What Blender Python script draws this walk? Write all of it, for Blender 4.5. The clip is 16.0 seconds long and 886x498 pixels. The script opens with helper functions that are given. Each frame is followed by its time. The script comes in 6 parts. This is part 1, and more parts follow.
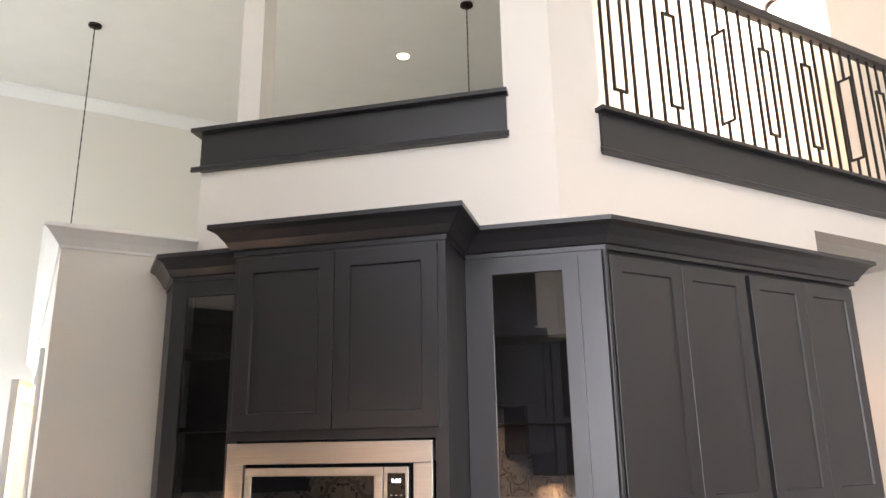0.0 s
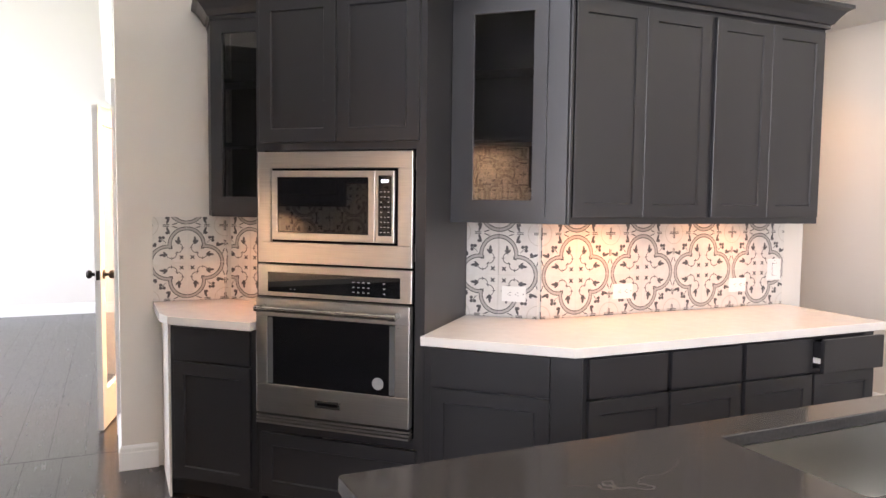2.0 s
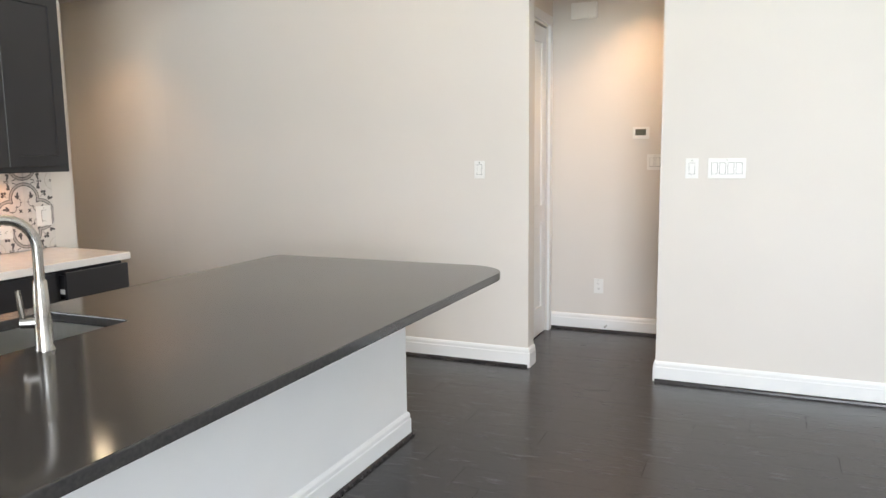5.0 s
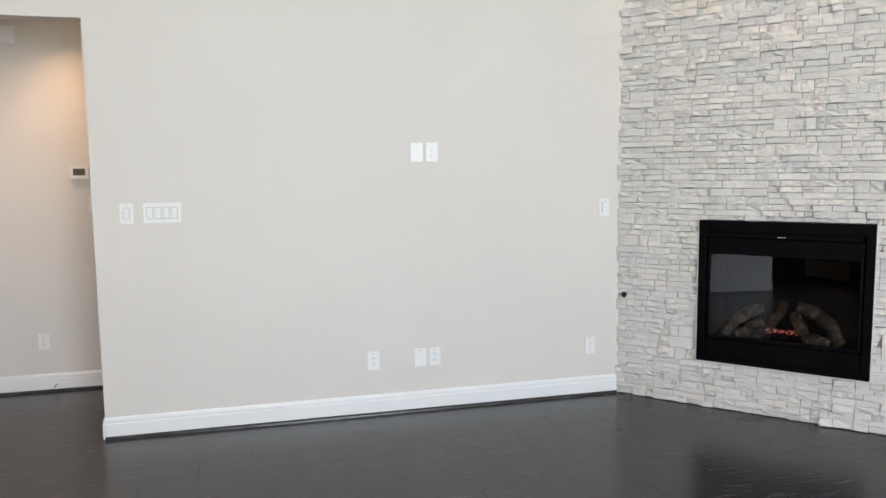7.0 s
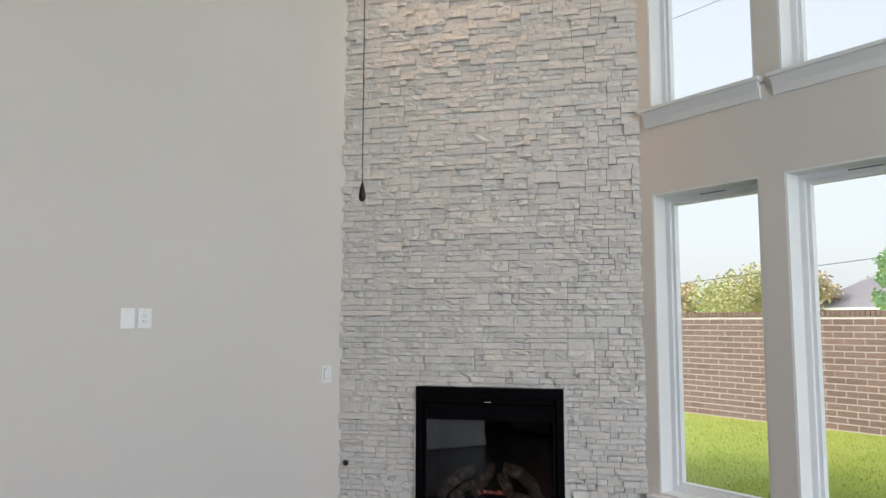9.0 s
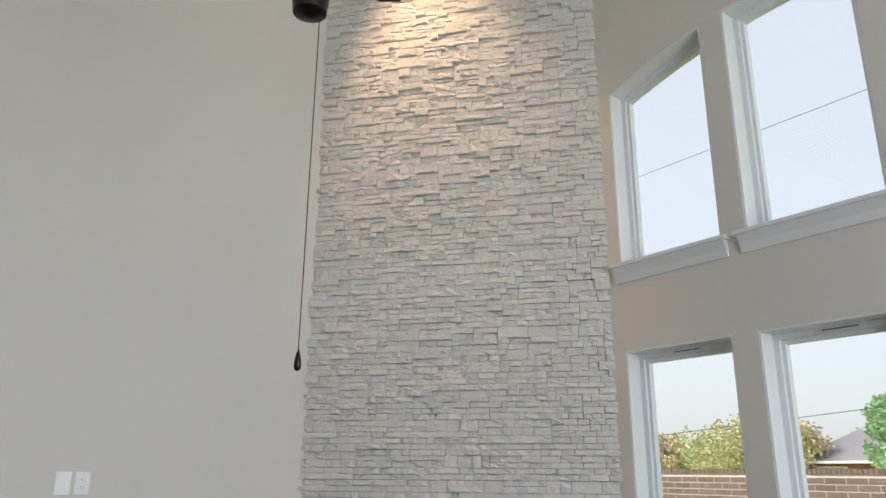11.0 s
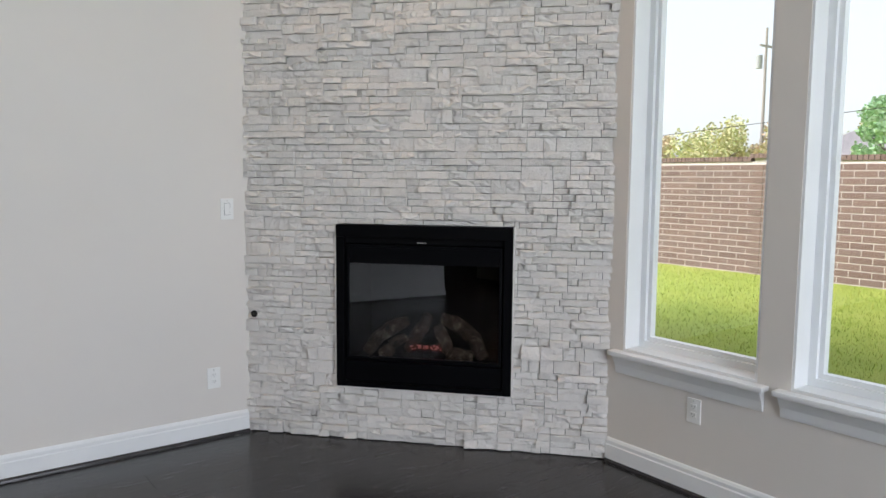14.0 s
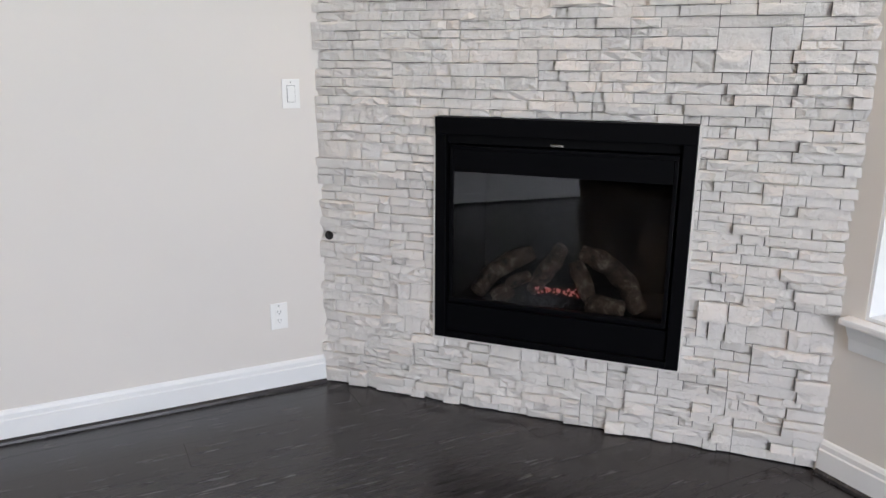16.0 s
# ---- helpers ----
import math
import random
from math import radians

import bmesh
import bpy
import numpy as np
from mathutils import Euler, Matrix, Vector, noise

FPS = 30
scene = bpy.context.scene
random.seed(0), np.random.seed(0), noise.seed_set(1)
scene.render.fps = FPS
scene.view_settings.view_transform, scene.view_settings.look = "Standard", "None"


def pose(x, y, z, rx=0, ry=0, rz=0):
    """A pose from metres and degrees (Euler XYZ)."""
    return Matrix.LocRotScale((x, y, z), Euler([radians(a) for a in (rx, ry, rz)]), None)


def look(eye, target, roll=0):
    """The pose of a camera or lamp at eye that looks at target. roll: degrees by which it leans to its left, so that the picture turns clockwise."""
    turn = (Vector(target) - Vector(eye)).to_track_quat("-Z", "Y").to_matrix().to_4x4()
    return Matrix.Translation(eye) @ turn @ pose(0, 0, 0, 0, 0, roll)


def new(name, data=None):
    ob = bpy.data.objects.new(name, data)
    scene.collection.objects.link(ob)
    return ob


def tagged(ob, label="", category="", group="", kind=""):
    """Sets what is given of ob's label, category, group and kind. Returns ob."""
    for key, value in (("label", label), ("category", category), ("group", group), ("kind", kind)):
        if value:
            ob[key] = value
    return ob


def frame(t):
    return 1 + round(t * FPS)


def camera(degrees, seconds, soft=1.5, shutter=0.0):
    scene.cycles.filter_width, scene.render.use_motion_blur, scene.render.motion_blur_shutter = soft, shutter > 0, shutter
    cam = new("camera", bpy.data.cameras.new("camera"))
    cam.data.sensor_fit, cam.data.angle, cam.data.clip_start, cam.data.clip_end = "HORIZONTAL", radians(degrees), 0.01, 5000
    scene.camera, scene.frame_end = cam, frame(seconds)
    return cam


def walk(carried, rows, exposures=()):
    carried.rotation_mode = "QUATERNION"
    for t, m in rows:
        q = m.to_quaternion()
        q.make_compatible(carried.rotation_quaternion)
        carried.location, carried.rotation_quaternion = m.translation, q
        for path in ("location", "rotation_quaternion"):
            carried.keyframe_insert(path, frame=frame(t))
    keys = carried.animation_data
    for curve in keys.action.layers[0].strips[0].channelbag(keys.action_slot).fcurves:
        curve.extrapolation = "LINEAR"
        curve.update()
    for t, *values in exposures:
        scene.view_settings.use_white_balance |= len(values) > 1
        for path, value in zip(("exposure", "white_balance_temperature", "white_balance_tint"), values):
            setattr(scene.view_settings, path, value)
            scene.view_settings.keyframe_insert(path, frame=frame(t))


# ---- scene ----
cam = camera(62.2, 16.0)
PATH = [
    (0, (-1.21, 0.774, 1.664), (-0.255, 2.451, 2.188), -1.0),
    (0.5, (-1.158, 0.629, 1.606), (-0.238, 2.374, 1.932), -0.3),
    (1, (-1.173, 0.483, 1.56), (-0.304, 2.281, 1.676), 0.1),
    (1.5, (-1.178, 0.299, 1.529), (-0.351, 2.119, 1.484), 0.4),
    (2, (-1.153, 0.114, 1.496), (-0.334, 1.934, 1.357), 0.7),
    (2.5, (-1.081, -0.13, 1.468), (-0.229, 1.666, 1.247), 0.6),
    (3, (-1.076, -0.298, 1.463), (-0.075, 1.416, 1.217), 0.5),
    (3.5, (-1.082, -0.524, 1.464), (0.093, 1.072, 1.194), 0.1),
    (4, (-0.989, -0.645, 1.443), (0.427, 0.743, 1.175), -0.3),
    (4.5, (-0.896, -0.852, 1.464), (0.743, 0.259, 1.185), -0.4),
    (5, (-0.874, -0.912, 1.47), (0.943, -0.117, 1.209), -0.7),
    (5.2, (-0.869, -0.947, 1.482), (0.998, -0.278, 1.224), -0.8),
    (7.3, (-0.8, -1.266, 1.591), (1.079, -1.926, 1.41), -0.6),
    (7.5, (-0.803, -1.283, 1.596), (1.04, -2.044, 1.44), -0.6),
    (8, (-0.841, -1.296, 1.636), (0.914, -2.251, 1.557), -0.4),
    (8.5, (-0.858, -1.266, 1.657), (0.823, -2.35, 1.705), -0.1),
    (9, (-0.863, -1.25, 1.684), (0.763, -2.398, 1.883), 0.1),
    (9.5, (-0.844, -1.291, 1.725), (0.744, -2.452, 2.09), 0.2),
    (9.7, (-0.834, -1.308, 1.741), (0.737, -2.467, 2.173), 0.1),
    (11.8, (-0.808, -1.519, 1.773), (0.729, -2.653, 2.366), 0.4),
    (12, (-0.784, -1.555, 1.738), (0.762, -2.708, 2.268), 0.0),
    (12.5, (-0.752, -1.63, 1.689), (0.827, -2.819, 1.996), 0.3),
    (13, (-0.645, -1.708, 1.633), (0.944, -2.918, 1.73), 0.5),
    (13.5, (-0.44, -1.854, 1.584), (1.148, -3.067, 1.515), 0.4),
    (14, (-0.248, -2.043, 1.514), (1.342, -3.24, 1.32), 0.5),
    (14.5, (0.032, -2.207, 1.493), (1.593, -3.421, 1.196), 0.9),
    (15, (0.295, -2.404, 1.475), (1.872, -3.568, 1.075), 0.9),
    (15.5, (0.568, -2.592, 1.479), (2.178, -3.68, 1.009), 0.7),
    (16, (0.747, -2.727, 1.46), (2.475, -3.604, 0.965), 0.4),
]
EXPOSURE = [
    (0.0, 2.4, 6550, 20), (1.5, 2.45, 6450, 20), (2.5, 2.7, 6550, 22), (3.5, 2.62, 6800, 22), (4.2, 2.4, 6500, 13), (5.0, 1.97, 6350, 12),
    (7.5, 1.46, 6250, 13), (8.5, 1.06, 6250, 14), (9.5, 0.83, 6250, 14), (12.0, 0.78, 6150, 13), (13.0, 0.93, 6100, 14), (14.5, 1.17, 6200, 15), (16.0, 1.50, 6250, 17),
]
walk(cam, [(t, look(eye, target, roll)) for t, eye, target, roll in PATH], EXPOSURE)

# ---- world, sun, large lights ----
world = bpy.data.worlds.new("world")
scene.world = world
world.use_nodes = True
wn = world.node_tree.nodes
sky = wn.new("ShaderNodeTexSky")
sky.sky_type, sky.sun_disc = "NISHITA", False
sky.sun_elevation, sky.sun_rotation = radians(40), radians(40)
sky.air_density, sky.dust_density, sky.ozone_density = 1.2, 4.0, 1.0
wn["Background"].inputs[1].default_value = 0.15
veil = wn.new("ShaderNodeMix")
veil.data_type = "RGBA"
veil.inputs[0].default_value = 0.75
veil.inputs[7].default_value = (3.6, 3.82, 3.74, 1)
world.node_tree.links.new(sky.outputs[0], veil.inputs[6])
world.node_tree.links.new(veil.outputs[2], wn["Background"].inputs[0])

sun_data = bpy.data.lights.new("sun", "SUN")
sun_data.energy, sun_data.angle, sun_data.color = 3.4, radians(25), (1.0, 0.96, 0.9)
sun = new("sun", sun_data)
sun.matrix_world = pose(0, 0, 20, 50, 0, 140)


def area(name, place, target, sx, sy, power, color):
    d = bpy.data.lights.new(name, "AREA")
    d.shape, d.size, d.size_y, d.energy, d.color = "RECTANGLE", sx, sy, power, color
    ob = new(name, d)
    ob.matrix_world = look(place, target)
    return ob


def spot(name, place, target, power, angle, color, blend=0.6, size=0.04):
    d = bpy.data.lights.new(name, "SPOT")
    d.energy, d.spot_size, d.spot_blend, d.color, d.shadow_soft_size = power, radians(angle), blend, color, size
    ob = new(name, d)
    ob.matrix_world = look(place, target)
    return ob


DAY = (0.90, 0.95, 1.0)
WARM = (1.0, 0.61, 0.32)
AMBER = (1.0, 0.35, 0.085)
area("daylight_west", (-4.75, -2.6, 1.9), (0, -2.2, 1.6), 2.9, 3.0, 112, DAY)
area("daylight_west_high", (-4.75, -2.0, 4.6), (0, -2.0, 3.2), 4.2, 1.6, 22, DAY)
area("daylight_dining", (-4.75, 7.4, 2.2), (0, 7.4, 1.8), 3.6, 3.6, 42, DAY)

# ---- materials ----


class Net:
    """A short way to write node trees."""

    def __init__(self, name):
        self.mat = bpy.data.materials.new(name)
        self.mat.use_nodes = True
        self.t = self.mat.node_tree
        self.bsdf = self.t.nodes["Principled BSDF"]

    def put(self, kind, **values):
        n = self.t.nodes.new(kind)
        for key, value in values.items():
            if key in n.inputs:
                n.inputs[key].default_value = value
            else:
                setattr(n, key, value)
        return n

    def join(self, a, b):
        self.t.links.new(a, b)

    def op(self, kind, *args):
        n = self.t.nodes.new("ShaderNodeMath")
        n.operation = kind
        for i, a in enumerate(args):
            if isinstance(a, (int, float)):
                n.inputs[i].default_value = a
            else:
                self.t.links.new(a, n.inputs[i])
        return n.outputs[0]

    def coords(self, kind="Object", stretch=(1, 1, 1)):
        c = self.put("ShaderNodeTexCoord")
        m = self.put("ShaderNodeMapping")
        m.inputs["Scale"].default_value = stretch
        self.join(c.outputs[kind], m.inputs[0])
        return m.outputs[0]

    def noise(self, co, scale, detail=4.0, rough=0.55):
        n = self.put("ShaderNodeTexNoise")
        n.inputs["Scale"].default_value, n.inputs["Detail"].default_value, n.inputs["Roughness"].default_value = scale, detail, rough
        self.join(co, n.inputs["Vector"])
        return n.outputs["Fac"]

    def ramp(self, fac, stops):
        r = self.put("ShaderNodeValToRGB")
        e = r.color_ramp.elements
        while len(e) < len(stops):
            e.new(0.5)
        for el, (p, c) in zip(e, stops):
            el.position, el.color = p, (*c, 1)
        self.join(fac, r.inputs[0])
        return r.outputs[0]

    def mix(self, fac, a, b):
        n = self.put("ShaderNodeMix")
        n.data_type = "RGBA"
        for sock, v in ((n.inputs[0], fac), (n.inputs[6], a), (n.inputs[7], b)):
            if isinstance(v, tuple):
                sock.default_value = (*v, 1)
            elif isinstance(v, (int, float)):
                sock.default_value = v
            else:
                self.join(v, sock)
        return n.outputs[2]

    def bump(self, height, strength, distance=0.01):
        b = self.put("ShaderNodeBump")
        b.inputs["Strength"].default_value, b.inputs["Distance"].default_value = strength, distance
        self.join(height, b.inputs["Height"])
        self.join(b.outputs[0], self.bsdf.inputs["Normal"])


def shade(c, k):
    return tuple(min(1.0, v * k) for v in c)


def plain(name, color, rough=0.5, metal=0.0, var=0.08, scale=3.0, bump=0.05, bscale=120.0, stretch=(1, 1, 1), rvar=0.08, piece=0.0, dist=0.002):
    n = Net(name)
    co = n.coords("Object", stretch)
    a, b = n.noise(co, scale), n.noise(co, bscale, 3.0)
    base = n.ramp(a, [(0.3, shade(color, 1 - var)), (0.7, shade(color, 1 + var))])
    if piece:
        info = n.put("ShaderNodeObjectInfo")
        isl = n.put("ShaderNodeNewGeometry")
        r = n.op("FRACT", n.op("ADD", info.outputs["Random"], isl.outputs["Random Per Island"]))
        base = n.mix(n.op("MULTIPLY", r, piece), base, shade(color, 0.35))
    n.join(base, n.bsdf.inputs["Base Color"])
    n.join(n.op("ADD", n.op("MULTIPLY", n.noise(co, scale * 2.3), rvar * 2), rough - rvar), n.bsdf.inputs["Roughness"])
    n.bsdf.inputs["Metallic"].default_value = metal
    if bump:
        n.bump(b, bump, dist)
    return n.mat


M_WALL = plain("wall_paint", (0.70, 0.665, 0.62), 0.62, var=0.02, scale=0.9, bump=0.12, bscale=160)
M_CEIL = plain("ceiling_paint", (0.78, 0.77, 0.74), 0.8, var=0.02, bump=0.1, bscale=90)
M_TRIM = plain("white_trim", (0.80, 0.81, 0.81), 0.32, var=0.015, bump=0.02, bscale=60)
M_PANEL = plain("white_panel", (0.79, 0.80, 0.80), 0.4, var=0.015, bump=0.03, bscale=80)
M_CAB = plain("dark_cabinet_paint", (0.0215, 0.0213, 0.0236), 0.33, var=0.04, scale=3, bump=0.02, bscale=60, stretch=(1, 1, 0.4), rvar=0.02)
M_CABIN = plain("cabinet_inside", (0.035, 0.032, 0.032), 0.5, var=0.1)
M_QUARTZ = plain("white_quartz", (0.72, 0.70, 0.675), 0.14, var=0.03, scale=14, bump=0.0)
M_CHROME = plain("brushed_nickel", (0.46, 0.445, 0.42), 0.26, 1.0, var=0.04, bump=0.02, bscale=200)
M_SINK = plain("sink_steel", (0.50, 0.50, 0.48), 0.36, 1.0, var=0.06, bump=0.05, bscale=200, stretch=(1, 14, 1))
M_BLACKGLASS = plain("black_glass", (0.006, 0.006, 0.007), 0.015, var=0.1, bump=0.0, rvar=0.0)
M_BLACK = plain("black_metal", (0.0022, 0.0023, 0.0030), 0.45, var=0.15, bump=0.04, bscale=150)
M_BLACK.node_tree.nodes["Principled BSDF"].inputs["Specular IOR Level"].default_value = 0.06
M_GLASSEDGE = plain("grey_glass_edge", (0.10, 0.10, 0.10), 0.25, bump=0.0)
M_BLACKMATT = plain("firebox_inside", (0.003, 0.003, 0.0035), 0.8, var=0.2, bump=0.1)
M_BLACKMATT.node_tree.nodes["Principled BSDF"].inputs["Specular IOR Level"].default_value = 0.08
M_BRONZE = plain("dark_bronze", (0.022, 0.017, 0.014), 0.35, 0.6, var=0.15)
M_IRON = plain("black_iron", (0.016, 0.014, 0.013), 0.5, 0.3, var=0.1)
M_PLATE = plain("white_plastic", (0.82, 0.82, 0.80), 0.3, var=0.01, bump=0.0)
M_KEY = plain("key_legend", (0.35, 0.35, 0.35), 0.4, bump=0.0)
M_SLOT = plain("dark_slot", (0.03, 0.03, 0.03), 0.6, bump=0.0)
M_VENT = plain("vent_shadow", (0.20, 0.20, 0.20), 0.6, bump=0.0)
M_GROUT = plain("grout", (0.72, 0.70, 0.66), 0.8, var=0.05, bump=0.1)
# Darker than real mortar: shade between the stones is put into this colour.
M_STONEBACK = plain("shaded_stone_joint", (0.07, 0.066, 0.06), 0.9, var=0.15, scale=20)
M_VINYL = plain("window_vinyl", (0.80, 0.82, 0.83), 0.35, var=0.01, bump=0.0)
M_MORTAR = plain("fence_mortar", (0.62, 0.57, 0.53), 0.9, var=0.12, scale=8)
M_ROOF = plain("roof_shingles", (0.20, 0.19, 0.20), 0.9, var=0.2, scale=6, bump=0.3, bscale=12)
M_HOUSE = plain("red_brick_far", (0.30, 0.13, 0.10), 0.9, var=0.25, scale=9)
# Pole wood, its colour lightened to suggest haze over the distance.
M_WOODPOLE = plain("hazed_pole_wood", (0.34, 0.31, 0.30), 0.85, var=0.2, stretch=(1, 1, 0.1))
M_BARK = plain("bark", (0.12, 0.09, 0.07), 0.9, var=0.3, scale=9, bump=0.3)
M_ROOM = plain("dining_wall_paint", (0.72, 0.70, 0.67), 0.6, var=0.02, scale=0.9, bump=0.1, bscale=160)


def glow(name, color, strength):
    n = Net(name)
    n.bsdf.inputs["Base Color"].default_value = (0.8, 0.8, 0.8, 1)
    n.bsdf.inputs["Emission Color"].default_value = (*color, 1)
    n.bsdf.inputs["Emission Strength"].default_value = strength
    return n.mat


M_LAMP = glow("lamp_glow", (1.0, 0.78, 0.5), 9)
M_BARGLOW = glow("bar_glow", (1.0, 0.42, 0.11), 7)
M_EMBER = glow("ember_glow", (1.0, 0.10, 0.04), 0.22)
M_DISPLAY = glow("display_glow", (0.8, 0.95, 1.0), 0.5)


def steel():
    n = Net("stainless_steel")
    co = n.coords("Object", (1, 1, 90))
    a = n.noise(co, 5.0, 3.0)
    n.join(n.ramp(a, [(0.3, (0.54, 0.52, 0.50)), (0.7, (0.65, 0.63, 0.60))]), n.bsdf.inputs["Base Color"])
    n.bsdf.inputs["Metallic"].default_value = 1.0
    n.join(n.op("ADD", n.op("MULTIPLY", a, 0.14), 0.24), n.bsdf.inputs["Roughness"])
    n.bump(a, 0.05, 0.001)
    return n.mat


def black_quartz():
    n = Net("black_quartz")
    co = n.coords("Object")
    big, fine = n.noise(co, 1.6, 6.0, 0.65), n.noise(co, 90, 3.0)
    base = n.ramp(fine, [(0.3, (0.034, 0.033, 0.033)), (0.75, (0.052, 0.050, 0.049))])
    w = n.put("ShaderNodeTexNoise")
    w.inputs["Scale"].default_value, w.inputs["Detail"].default_value = 2.2, 7.0
    n.join(co, w.inputs["Vector"])
    vein = n.op("LESS_THAN", n.op("ABSOLUTE", n.op("SUBTRACT", w.outputs["Fac"], 0.5)), 0.0022)
    some = n.op("GREATER_THAN", big, 0.56)
    n.join(n.mix(n.op("MULTIPLY", n.op("MULTIPLY", vein, some), 0.15), base, (0.30, 0.29, 0.27)), n.bsdf.inputs["Base Color"])
    n.join(n.op("ADD", n.op("MULTIPLY", fine, 0.04), 0.085), n.bsdf.inputs["Roughness"])
    return n.mat


def stone_mat():
    n = Net("ledge_stone")
    co = n.coords("Object")
    info, geo = n.put("ShaderNodeObjectInfo"), n.put("ShaderNodeNewGeometry")
    r = n.op("FRACT", n.op("ADD", info.outputs["Random"], geo.outputs["Random Per Island"]))
    tone = n.ramp(r, [(0.0, (0.78, 0.75, 0.71)), (0.35, (0.81, 0.78, 0.745)), (0.7, (0.83, 0.805, 0.77)), (1.0, (0.79, 0.755, 0.715))])
    a = n.noise(co, 14, 6.0, 0.65)
    n.join(n.mix(n.op("MULTIPLY", a, 0.16), tone, (0.48, 0.45, 0.41)), n.bsdf.inputs["Base Color"])
    n.bsdf.inputs["Roughness"].default_value = 0.8
    rough = n.op("ADD", n.noise(co, 46, 8.0, 0.72), n.op("MULTIPLY", n.noise(co, 17, 3.0), 0.9))
    n.bump(rough, 1.0, 0.013)
    return n.mat


def floor_mat():
    n = Net("dark_oak_plank")
    co = n.coords("Object", (1, 1, 1))
    info = n.put("ShaderNodeObjectInfo")
    off = n.put("ShaderNodeVectorMath", operation="ADD")
    comb = n.put("ShaderNodeCombineXYZ")
    n.join(n.op("MULTIPLY", info.outputs["Random"], 37.0), comb.inputs[0])
    n.join(co, off.inputs[0])
    n.join(comb.outputs[0], off.inputs[1])
    m = n.put("ShaderNodeMapping")
    m.inputs["Scale"].default_value = (9, 0.9, 9)
    n.join(off.outputs[0], m.inputs[0])
    g = n.noise(m.outputs[0], 5.0, 7.0, 0.62)
    g2 = n.noise(off.outputs[0], 2.2, 3.0)
    base = n.ramp(g, [(0.25, (0.012, 0.0115, 0.0135)), (0.55, (0.034, 0.032, 0.035)), (0.9, (0.056, 0.054, 0.058))])
    tone = n.mix(n.op("MULTIPLY", info.outputs["Random"], 0.5), base, (0.030, 0.026, 0.025))
    lime = n.op("MULTIPLY", n.op("GREATER_THAN", g, 0.6), n.op("GREATER_THAN", g2, 0.56))
    n.join(n.mix(n.op("MULTIPLY", lime, 0.04), tone, (0.11, 0.11, 0.115)), n.bsdf.inputs["Base Color"])
    n.join(n.op("ADD", n.op("MULTIPLY", g, 0.20), 0.15), n.bsdf.inputs["Roughness"])
    n.bump(g, 0.22, 0.002)
    return n.mat


